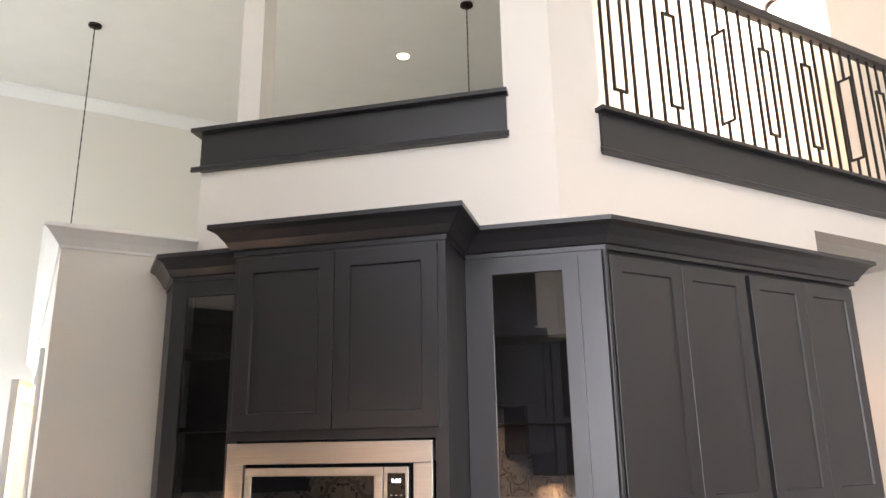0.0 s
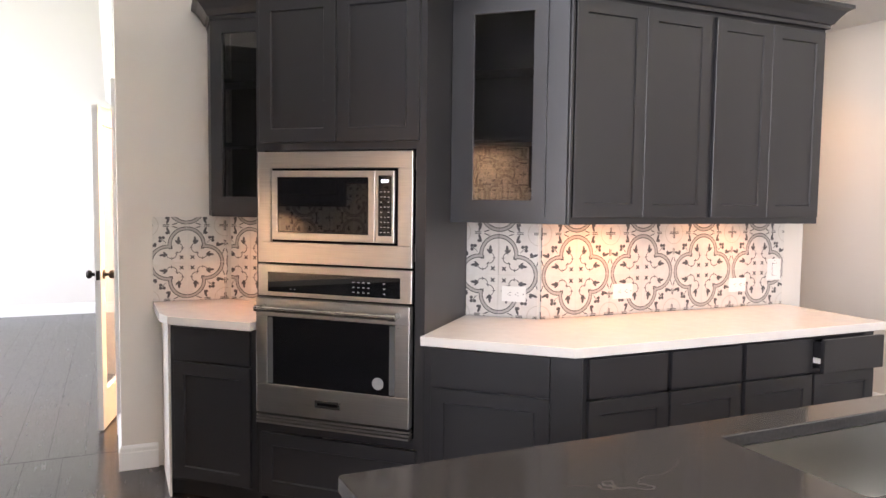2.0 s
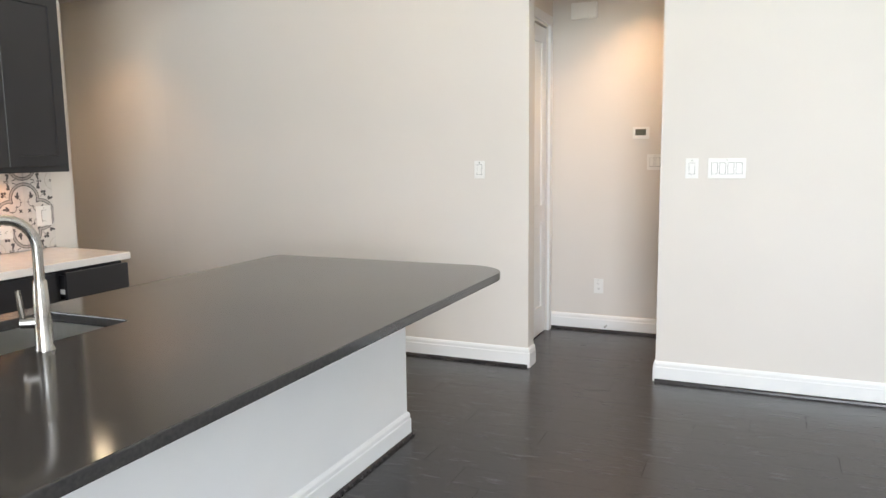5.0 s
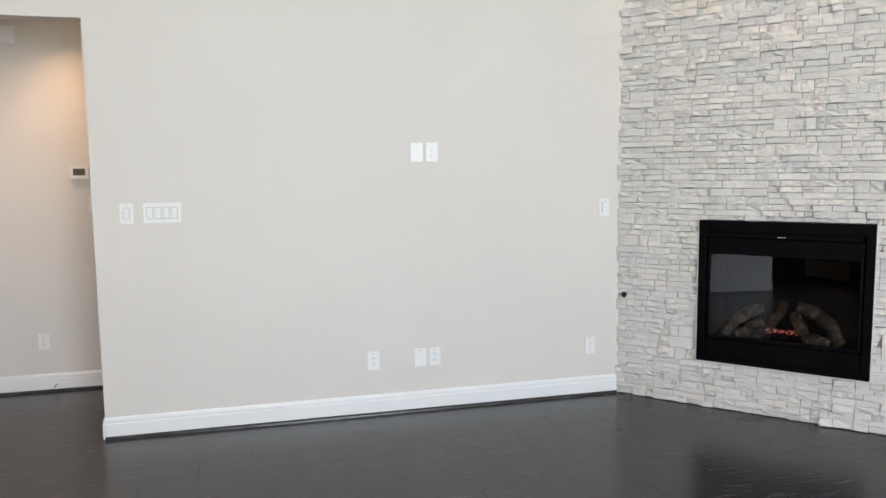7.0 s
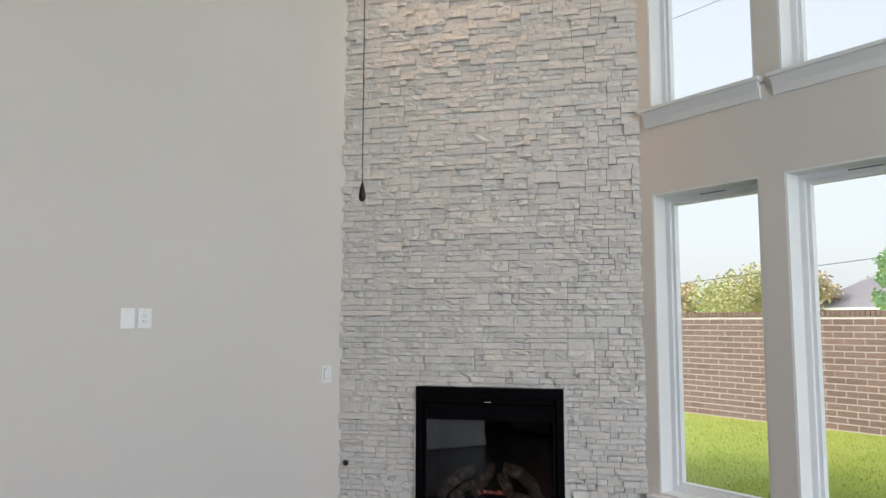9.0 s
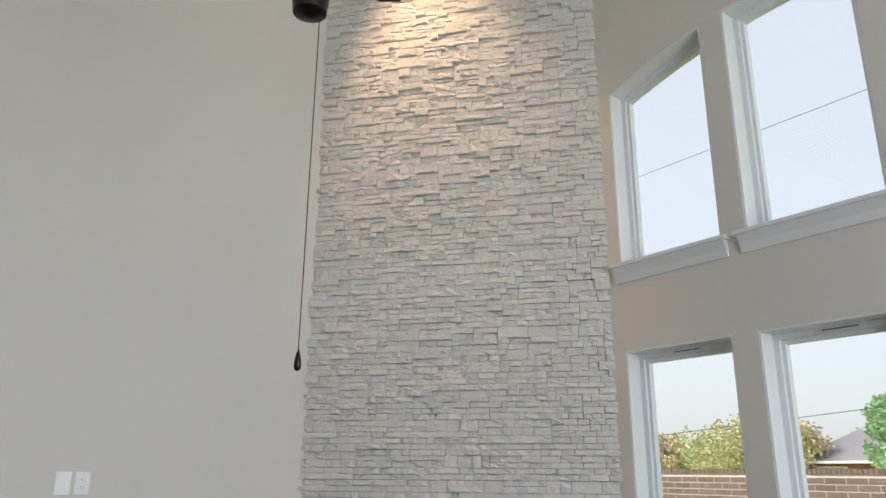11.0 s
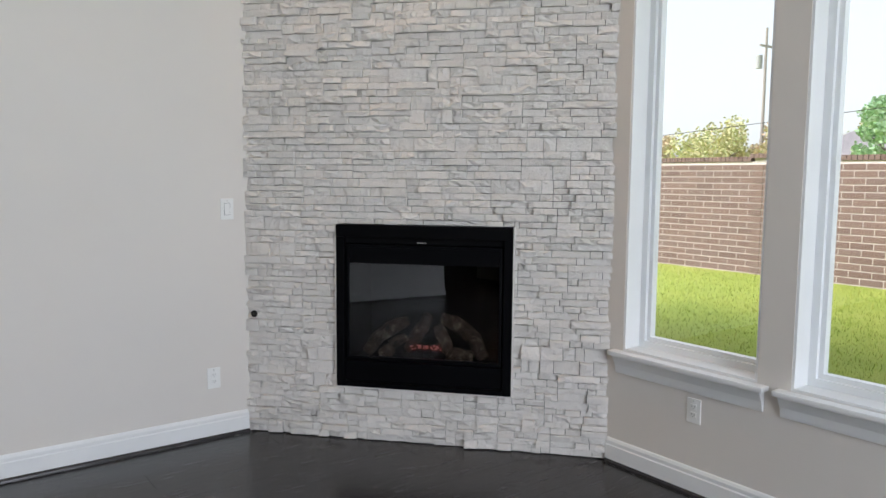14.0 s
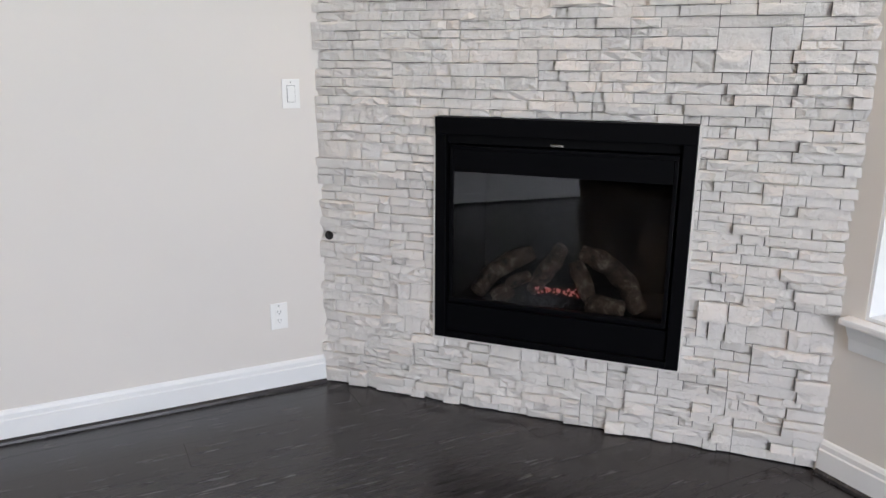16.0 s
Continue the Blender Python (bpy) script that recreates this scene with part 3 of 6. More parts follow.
for p in ([(HX, -0.320), (HX, -3.684)], [(5.035, 0.69), (5.035, -2.48)], [(2.285, WY), (-4.75, WY)], [(HX, 4.75), (HX, 0.525)]):
    structure("trim", sweep(bmesh.new(), SHOE, p), M_FLOOR, "dark quarter-round strip at the foot of the baseboard", "trim")
CROWN = [(0, 0), (0.010, 0), (0.014, 0.012), (0.035, 0.040), (0.065, 0.070), (0.078, 0.078), (0.080, 0.095), (0, 0.095)]
up = lambda prof, z, k=1.0: [(o * k, z + h * k) for o, h in prof]
structure("trim", sweep(bmesh.new(), up(CROWN, 2.56), [(-1.13, 10.2), (-1.13, 4.37), (-0.552, 4.37)]), M_TRIM, "white crown moulding capping the low pantry wall", "trim")
structure("trim", sweep(bmesh.new(), up(CROWN, CEIL - 0.145, 1.5), [(-4.75, 10.25), (8.0, 10.25)]), M_TRIM, "white crown moulding below the high ceiling", "trim")


# dark ledges under the openings above the kitchen
def ledge(name, path, ends, z, label):
    structure(name, sweep(bmesh.new(), [(-0.13, z + 0.205), (0.055, z + 0.205), (0.055, z + 0.225), (-0.13, z + 0.225)], ends), M_CAB, label + ", its cap", "trim")
    structure(name, sweep(bmesh.new(), [(0, z), (0.018, z), (0.018, z + 0.205), (0, z + 0.205)], path), M_CAB, label, "trim")
    structure(name, sweep(bmesh.new(), [(0.018, z), (0.034, z), (0.030, z + 0.022), (0.022, z + 0.030), (0.018, z + 0.030)], ends), M_CAB, label + ", its lower bead", "trim")


ledge("trim_slanted_ledge", [dg(-1.757, 0), dg(-0.21, 0)], [dg(-1.80, 0), dg(-0.20, 0)], 3.010, "dark stained wooden ledge under the slanted opening")
ledge("trim_loft_ledge", [(0.985, KY), (HX, KY)], [(0.965, KY), (HX, KY)], 2.955, "dark stained wooden ledge under the loft rail")

# ---- windows ----


def window(i, a, b, z0, top, label, latch=True):
    """Deep set white window; top: height or a function of x."""
    th = top if callable(top) else (lambda x: top)
    n = 8 if callable(top) else 1
    xs = [a + (b - a) * k / n for k in range(n + 1)]
    win = tagged(finish("window_%d" % i, bmesh.new(), M_TRIM), label, "window", "", "structure")

    def outline(j):
        tops = [a + j + (b - a - 2 * j) * k / n for k in range(n + 1)]
        return [(a + j, z0 + j), (b - j, z0 + j)] + [(x, th(x) - j) for x in reversed(tops)]

    def rim(inset, w, y0, y1, mat, name, plabel=""):
        bm = bmesh.new()
        outer, inner = outline(inset), outline(inset + w)
        rows = []
        for pts, y in ((outer, y1), (inner, y1), (inner, y0), (outer, y0)):
            rows.append([bm.verts.new((x, y, z)) for x, z in pts])
        m = len(outer)
        for r in range(4):
            s = (r + 1) % 4
            for k in range(m):
                bm.faces.new((rows[r][k], rows[r][(k + 1) % m], rows[s][(k + 1) % m], rows[s][k]))
        return part(name, bm, mat, win, plabel)

    rim(0.0, 0.012, WY - 0.19, WY - 0.003, M_TRIM, "window_jamb", "white painted jamb lining")
    rim(0.012, 0.034, WY - 0.185, WY - 0.115, M_VINYL, "window_frame", "white vinyl window frame")
    rim(0.046, 0.022, WY - 0.175, WY - 0.135, M_VINYL, "window_stop", "stepped white glazing stop")
    bm = bmesh.new()
    j = 0.066
    front, rear = [[bm.verts.new((x, y, z)) for x, z in outline(j)] for y in (WY - 0.155, WY - 0.160)]
    bm.faces.new(front)
    bm.faces.new(rear[::-1])
    for k in range(len(front)):
        q = (k + 1) % len(front)
        bm.faces.new((front[k], rear[k], rear[q], front[q]))
    pane = part("pane", bm, M_GLASS, win, "clear glass pane")
    pane.visible_shadow = False
    if latch:
        c = (a + b) / 2
        part("window_vent", boxes((c - 0.09, c + 0.09, WY - 0.113, WY - 0.108, th(c) - 0.031, th(c) - 0.025)), M_VENT, win, "slim grey vent slot in the head")
    # stool and apron
    bm = bmesh.new()
    box(bm, a - 0.055, b + 0.055, WY - 0.003, WY + 0.060, z0 - 0.024, z0, 0.006)
    box(bm, a, b, WY - 0.115, WY - 0.003, z0 - 0.024, z0 + 0.001)
    part("window_sill", bm, M_TRIM, win, "white painted sill board")
    prof = [(0, -0.12), (0.010, -0.12), (0.014, -0.105), (0.020, -0.075), (0.036, -0.045), (0.044, -0.030), (0.044, -0.024), (0, -0.024)]
    bm = bmesh.new()
    sweep(bm, [(o, z0 + z) for o, z in prof], [(b + 0.035, WY), (a - 0.035, WY)])
    part("window_apron", bm, M_TRIM, win, "moulded white apron under the sill")
    return win


for i, (a, b) in enumerate(WINS):
    window(i + 1, a, b, 0.62, 2.512, "tall white window looking onto a lawn and a brick fence")
for i, (a, b) in enumerate(WINS):
    window(i + 4, a, b, 3.072, arch, "arched high white window showing pale sky", False)

# ---- cabinets ----


def shaker(bm, x0, x1, z0, z1, y, t=0.020, rail=0.058, deep=0.008):
    """A framed door with a sunk panel, one shell: its face at y, its back at y + t."""
    rings = []
    for i, yy in ((0, y + t), (0, y + 0.0015), (0.0015, y), (rail, y), (rail + 0.0045, y + deep)):
        rings.append([bm.verts.new(p) for p in ((x0 + i, yy, z0 + i), (x1 - i, yy, z0 + i), (x1 - i, yy, z1 - i), (x0 + i, yy, z1 - i))])
    for p, q in zip(rings, rings[1:]):
        for k in range(4):
            bm.faces.new((p[k], p[(k + 1) % 4], q[(k + 1) % 4], q[k]))
    bm.faces.new(rings[0][::-1])
    bm.faces.new(rings[-1])
    return bm


def carcass(ob, pieces):
    """Face frame and panels of a cabinet, one mesh each: (name, box)."""
    for name, b in pieces:
        part(name, boxes(b), M_CAB, ob)


def slab(bm, x0, x1, z0, z1, y, t=0.020):
    return box(bm, x0, x1, y, y + t, z0, z1, 0.003)


CABCROWN = [(0, 0), (0.006, 0), (0.006, 0.018), (0.018, 0.022), (0.034, 0.050), (0.060, 0.082), (0.078, 0.092), (0.084, 0.094), (0.084, 0.112), (0, 0.112)]
CROWN_Z = 2.388
UP0 = 1.385

# oven tower in the slanted wall's frame
TU0, TU1, TV = -1.195, -0.367, -0.585
tower = group_at("oven_tower", DIAG, "dark painted tall cabinet holding a microwave and a wall oven", "cabinet")
carcass(tower, [
    ("side_panel", (TU0, TU0 + 0.019, TV, -0.002, 0.0, 2.43)),
    ("side_panel", (TU1 - 0.019, TU1, TV, -0.002, 0.0, 2.43)),
    ("stile", (TU0 + 0.019, TU0 + 0.045, TV, TV + 0.02, 0.125, 2.36)),
    ("stile", (TU1 - 0.045, TU1 - 0.019, TV, TV + 0.02, 0.125, 2.36)),
    ("plinth", (TU0 + 0.019, TU1 - 0.019, TV + 0.05, -0.002, 0.0, 0.09)),
    ("top_panel", (TU0 + 0.019, TU1 - 0.019, TV, -0.002, 2.36, 2.43)),
    ("rail", (TU0 + 0.045, TU1 - 0.045, TV, TV + 0.02, 1.70, 1.745)),
    ("rail", (TU0 + 0.045, TU1 - 0.045, TV, TV + 0.02, 0.405, 0.452)),
    ("shelf", (TU0 + 0.019, TU1 - 0.019, TV + 0.02, -0.002, 0.405, 0.43)),
    ("shelf", (TU0 + 0.019, TU1 - 0.019, TV + 0.02, -0.002, 1.70, 1.72)),
    ("rail", (TU0 + 0.019, TU1 - 0.019, TV, TV + 0.02, 0.09, 0.125)),
])
mid = (TU0 + TU1) / 2
for x0, x1 in ((TU0 + 0.028, mid - 0.002), (mid + 0.002, TU1 - 0.028)):
    part("door", shaker(bmesh.new(), x0, x1, 1.735, 2.372, TV - 0.021), M_CAB, tower)
part("drawer", shaker(bmesh.new(), TU0 + 0.028, TU1 - 0.028, 0.115, 0.402, TV - 0.021), M_CAB, tower)
c = [dg(TU0, -0.10), dg(TU0, TV), dg(TU1, TV), dg(TU1, -0.27)]
loc = lambda pts: [((DIAG.inverted() @ Vector((*p, 0))).x, (DIAG.inverted() @ Vector((*p, 0))).y) for p in pts]
part("crown", sweep(bmesh.new(), up(CABCROWN, CROWN_Z), loc(c)), M_CAB, tower, "dark flared crown moulding")

# microwave
MU0, MU1 = -1.174, -0.418
FV = TV - 0.024
mw = group_at("microwave", DIAG, "stainless built-in microwave with a black glass door in the oven tower", "microwave")
bm = bmesh.new()
box(bm, MU0, MU1, FV, FV + 0.022, 1.62, 1.692, 0.002)
box(bm, MU0, MU1, FV, FV + 0.022, 1.195, 1.288, 0.002)
box(bm, MU0, -1.108, FV, FV + 0.022, 1.288, 1.62, 0.002)
box(bm, -0.484, MU1, FV, FV + 0.022, 1.288, 1.62, 0.002)
part("trim_frame", bm, M_STEEL, mw, "brushed stainless trim frame")
part("body", boxes((-1.108, -0.484, FV + 0.016, -0.1, 1.288, 1.62)), M_BLACK, mw)
bm = bmesh.new()
x0, x1, z0, z1 = -1.094, -0.588, 1.300, 1.608
box(bm, x0, x1, FV - 0.010, FV + 0.014, z1 - 0.028, z1, 0.002)
box(bm, x0, x1, FV - 0.010, FV + 0.014, z0, z0 + 0.032, 0.002)
box(bm, x0, x0 + 0.026, FV - 0.010, FV + 0.014, z0 + 0.032, z1 - 0.028, 0.002)
box(bm, x1 - 0.030, x1, FV - 0.010, FV + 0.014, z0 + 0.032, z1 - 0.028, 0.002)
door = part("door", bm, M_STEEL, mw, "stainless door rim")
part("door_glass", boxes((x0 + 0.026, x1 - 0.030, FV - 0.006, FV + 0.010, z0 + 0.032, z1 - 0.028)), M_BLACKGLASS, door, "black mirror-like door glass")
bm = bmesh.new()
box(bm, -0.584, -0.498, FV - 0.010, FV + 0.014, z0, z1, 0.002)
panel = part("control_panel", bm, M_STEEL, mw, "stainless control strip")
part("keypad", boxes((-0.570, -0.508, FV - 0.0125, FV - 0.0095, z0 + 0.030, z1 - 0.020)), M_BLACKGLASS, panel, "black glass keypad")
bm = bmesh.new()
for r in range(9):
    for q in range(3):
        if r in (4, 6) and q == 1:
            continue
        cx, cz = -0.556 + q * 0.017, z0 + 0.046 + r * 0.0215
        part("key", boxes((cx - 0.0035, cx + 0.0035, FV - 0.0135, FV - 0.0127, cz - 0.002, cz + 0.002)), M_KEY, panel, "small pale key legend")


def words(text, size, m, material, parent, name="writing", label=""):
    cu = bpy.data.curves.new(name, "FONT")
    cu.body, cu.size, cu.align_x, cu.align_y, cu.extrude = text, size, "CENTER", "CENTER", 0.0003
    tmp = new(name, cu)
    bpy.context.view_layer.update()
    me = bpy.data.meshes.new_from_object(tmp.evaluated_get(bpy.context.evaluated_depsgraph_get()))
    bpy.data.objects.remove(tmp)
    me.materials.clear()
    me.materials.append(material)
    ob = new(name, me)
    ob.parent = parent
    ob.matrix_basis = m
    return tagged(ob, label)


words("8:00", 0.020, pose(-0.539, FV - 0.0137, z1 - 0.045, 90, 0, 0), M_DISPLAY, panel, "clock_digits", "glowing clock digits")

# oven
ov = group_at("wall_oven", DIAG, "stainless wall oven with a black glass door and a tubular handle", "oven")
bm = boxes((MU0, MU1, FV, FV + 0.022, 1.042, 1.186), bevel=0.003)
cp = part("control_panel", bm, M_STEEL, ov, "stainless control fascia")
part("control_glass", boxes((-1.122, -0.470, FV - 0.0025, FV + 0.001, 1.062, 1.152)), M_BLACKGLASS, cp, "black glass control strip")
bm = bmesh.new()
for r in range(3):
    for q in range(5):
        cx, cz = -0.690 + q * 0.024 + (0.05 if q == 4 else 0), 1.080 + r * 0.022
        part("key", boxes((cx - 0.005, cx + 0.005, FV - 0.0035, FV - 0.0027, cz - 0.002, cz + 0.002)), M_KEY, cp, "small pale key legend")
for q in range(2):
    part("key", boxes((-1.008 + q * 0.022, -1.000 + q * 0.022, FV - 0.0035, FV - 0.0027, 1.076, 1.079)), M_KEY, cp, "small pale key legend")
OV = FV - 0.022
bm = bmesh.new()
box(bm, MU0, MU1, OV, FV + 0.02, 0.952, 1.034, 0.003)
box(bm, MU0, MU1, OV, FV + 0.02, 0.505, 0.640, 0.003)
box(bm, MU0, -1.115, OV, FV + 0.02, 0.640, 0.952, 0.003)
box(bm, -0.484, MU1, OV, FV + 0.02, 0.640, 0.952, 0.003)
door = part("door", bm, M_STEEL, ov, "stainless oven door")
part("door_glass", boxes((-1.115, -0.484, OV + 0.006, FV + 0.01, 0.640, 0.952)), M_BLACKGLASS, door, "black oven door glass")
for x in (-1.115, -0.511):
    part("glass_edge", boxes((x, x + 0.027, OV + 0.003, OV + 0.0055, 0.645, 0.947)), M_GLASSEDGE, door, "grey border of the glass")
part("energy_sticker", cyl(bmesh.new(), (-0.565, OV + 0.0055, 0.690), (-0.565, OV + 0.004, 0.690), 0.027, n=24), plain("sticker_grey", (0.30, 0.30, 0.30), 0.6), door, "round grey sticker")
bm = boxes((-0.868, -0.742, OV - 0.004, OV, 0.555, 0.590), bevel=0.0015)
badge = part("badge", bm, M_CHROME, door, "bright oblong badge")
part("badge_bar", boxes((-0.855, -0.755, OV - 0.005, OV - 0.0042, 0.567, 0.578)), M_BLACK, badge, "dark lettering bar")
bm = cyl(bmesh.new(), (-1.135, OV - 0.050, 0.992), (-0.468, OV - 0.050, 0.992), 0.0125, n=18)
part("handle", bm, M_CHROME, door, "round brushed bar handle", smooth=True)
for x in (-1.128, -0.475):
    bm = bmesh.new()
    cyl(bm, (x, OV, 0.992), (x, OV - 0.050, 0.992), 0.014, 0.011, 14)
    cyl(bm, (x - 0.016, OV - 0.050, 0.992), (x + 0.016, OV - 0.050, 0.992), 0.0155, n=16)
    part("handle_mount", bm, M_CHROME, door, "round handle bracket", smooth=True)
bm = bmesh.new()
for k in range(3):
    box(bm, MU0, MU1, OV - 0.002 + 0.002 * k, FV + 0.02, 0.456 + k * 0.015, 0.465 + k * 0.015)
part("vent_trim", bm, M_STEEL, ov, "slotted stainless vent strip")
part("oven_body", boxes((-1.15, -0.44, FV + 0.0225, -0.12, 0.46, 1.18)), M_BLACK, ov)


# upper cabinets on the straight wall
def upper(name, x0, x1, d0, d1, label):
    ob = group_at(name, pose(0, 0, 0), label, "cabinet", "upper kitchen cabinets")
    y = 2.842
    carcass(ob, [
        ("side_panel", (x0, x0 + 0.019, y, KY - 0.012, UP0, 2.44)),
        ("side_panel", (x1 - 0.019, x1, y, KY - 0.012, UP0, 2.44)),
        ("bottom_panel", (x0 + 0.019, x1 - 0.019, y + 0.02, KY - 0.012, UP0 + 0.018, UP0 + 0.034)),
        ("top_panel", (x0 + 0.019, x1 - 0.019, y, KY - 0.012, 2.42, 2.44)),
        ("stile", (x0 + 0.019, d0 + 0.03, y, y + 0.02, UP0, 2.42)),
        ("stile", (d1 - 0.03, x1 - 0.019, y, y + 0.02, UP0, 2.42)),
        ("rail", (d0 + 0.03, d1 - 0.03, y, y + 0.02, UP0, 1.44)),
        ("rail", (d0 + 0.03, d1 - 0.03, y, y + 0.02, 2.34, 2.42)),
    ])
    m = (d0 + d1) / 2
    for a, b in ((d0, m - 0.0015), (m + 0.0015, d1)):
        part("door", shaker(bmesh.new(), a, b, 1.418, 2.368, y - 0.021), M_CAB, ob)
    return ob


upper("upper_cabinet", 0.669, 1.463, 0.688, 1.449, "dark painted two-door upper cabinet with flat-panel shaker doors")
upper("upper_cabinet", 1.464, 2.232, 1.482, 2.212, "dark painted two-door upper cabinet at the end of the run")


# glass-fronted corner cabinets
def shelf_poly(bm, poly, z0, z1):
    return prism(bm, poly, z0, z1)


GV = -0.268
GUR = (DIAG.inverted() @ Vector((0.668, 2.822, 0))).x
front_r = (0.668, 2.825)
gr = group_at("glass_cabinet", pose(0, 0, 0), "dark painted corner wall cabinet with a glass door and shelves", "cabinet", "glass door cabinets")
inner = [dg(TU1 + 0.002, -0.013), (KX - 0.006, KY - 0.013), (0.668, KY - 0.013), (0.668, 2.845), dg(GUR - 0.012, GV + 0.02), dg(TU1 + 0.002, GV + 0.02)]
bm = bmesh.new()
prism(bm, inner, UP0 + 0.018, UP0 + 0.034)
prism(bm, inner, 2.42, 2.44)
prism(bm, [dg(TU1 + 0.002, -0.0125), dg(-0.004, -0.0125), dg(-0.004, -0.024), dg(TU1 + 0.002, -0.024)], UP0, 2.44)
box(bm, 0.660, 0.668, 2.848, KY - 0.03, UP0, 2.44)
box(bm, KX - 0.02, 0.668, KY - 0.022, KY - 0.0135, UP0, 2.42)
# face frame
bl = lambda u0, u1, z0, z1, v0=GV, v1=GV + 0.02: prism(bm, [dg(u0, v0), dg(u1, v0), dg(u1, v1), dg(u0, v1)], z0, z1)
bl(TU1 + 0.002, -0.315, UP0, 2.42)
bl(0.060, GUR, UP0, 2.42)
bl(-0.315, 0.060, UP0, 1.435)
bl(-0.315, 0.060, 2.34, 2.42)
part("body", bm, M_CAB, gr)
part("corner_bead", cyl(bmesh.new(), (*dg(GUR - 0.004, GV + 0.004), UP0), (*dg(GUR - 0.004, GV + 0.004), CROWN_Z), 0.012, n=12), M_CAB, gr, "rounded corner post", smooth=True)


def glass_door(parent, u0, u1, o0, o1):
    bm = bmesh.new()
    y0, y1 = GV - 0.021, GV - 0.001
    box(bm, u0, o0, y0, y1, 1.418, 2.368)
    box(bm, o1, u1, y0, y1, 1.418, 2.368)
    box(bm, o0, o1, y0, y1, 1.418, 1.489)
    box(bm, o0, o1, y0, y1, 2.315, 2.368)
    d = part("door", bm, M_CAB, parent, "dark framed door", m=DIAG)
    bm = boxes((o0 - 0.002, o1 + 0.002, y0 + 0.009, y0 + 0.013, 1.487, 2.317))
    pn = finish("door_glass", bm, M_CABGLASS, d)
    tagged(pn, "glass door pane tinted to darken the inside")


glass_door(gr, -0.325, 0.078, -0.256, 0.018)
for z in (1.748, 2.075):
    bm = prism(bmesh.new(), inner, z, z + 0.018)
    part("shelf", bm, M_CAB, gr, "dark fixed shelf")

UL = (DIAG.inverted() @ Vector((-0.685, 4.10, 0))).x
gl = group_at("glass_cabinet", pose(0, 0, 0), "dark painted wall cabinet with a glass door beside the oven tower", "cabinet", "glass door cabinets")
lp = [dg(UL + 0.03, GV + 0.02), dg(TU0 - 0.002, GV + 0.02), dg(TU0 - 0.002, -0.012), dg(-1.74, -0.012), (-0.655, 4.340)]
bm = bmesh.new()
prism(bm, lp, UP0 + 0.018, UP0 + 0.034)
prism(bm, lp, 2.42, 2.44)
bl(UL, UL + 0.045, UP0, 2.42)
bl(TU0 - 0.045, TU0 - 0.002, UP0, 2.42)
bl(UL + 0.045, TU0 - 0.045, UP0, 1.435)
bl(UL + 0.045, TU0 - 0.045, 2.34, 2.42)
a, b = dg(UL, GV + 0.02), (-0.69, 4.358)
prism(bm, [dg(-1.735, -0.0125), dg(TU0 - 0.002, -0.0125), dg(TU0 - 0.002, -0.024), dg(-1.725, -0.024)], UP0, 2.42)
box(bm, a[0] + 0.019, -0.575, 4.345, 4.358, UP0, 2.42)
box(bm, a[0] - 0.0, a[0] + 0.019, a[1], 4.358, UP0, 2.42)
part("body", bm, M_CAB, gl)
glass_door(gl, UL + 0.012, TU0 - 0.030, UL + 0.080, TU0 - 0.100)
for z in (1.748, 2.075):
    part("shelf", prism(bmesh.new(), lp, z, z + 0.018), M_CAB, gl, "dark fixed shelf")
part("crown", sweep(bmesh.new(), up(CABCROWN, CROWN_Z), [(a[0], 4.358), dg(UL, GV), dg(TU0 - 0.002, GV)]), M_CAB, gl, "dark flared crown moulding")
tagged(finish("crown_moulding", sweep(bmesh.new(), up(CABCROWN, CROWN_Z), [dg(TU1 + 0.002, GV), dg(GUR, GV), (2.232, 2.822), (2.232, KY - 0.012)]), M_CAB),
       "dark flared crown moulding along the tops of the upper cabinets", "crown moulding")


# base cabinets
def toe(bm, poly):
    return prism(bm, poly, 0.0, 0.10)


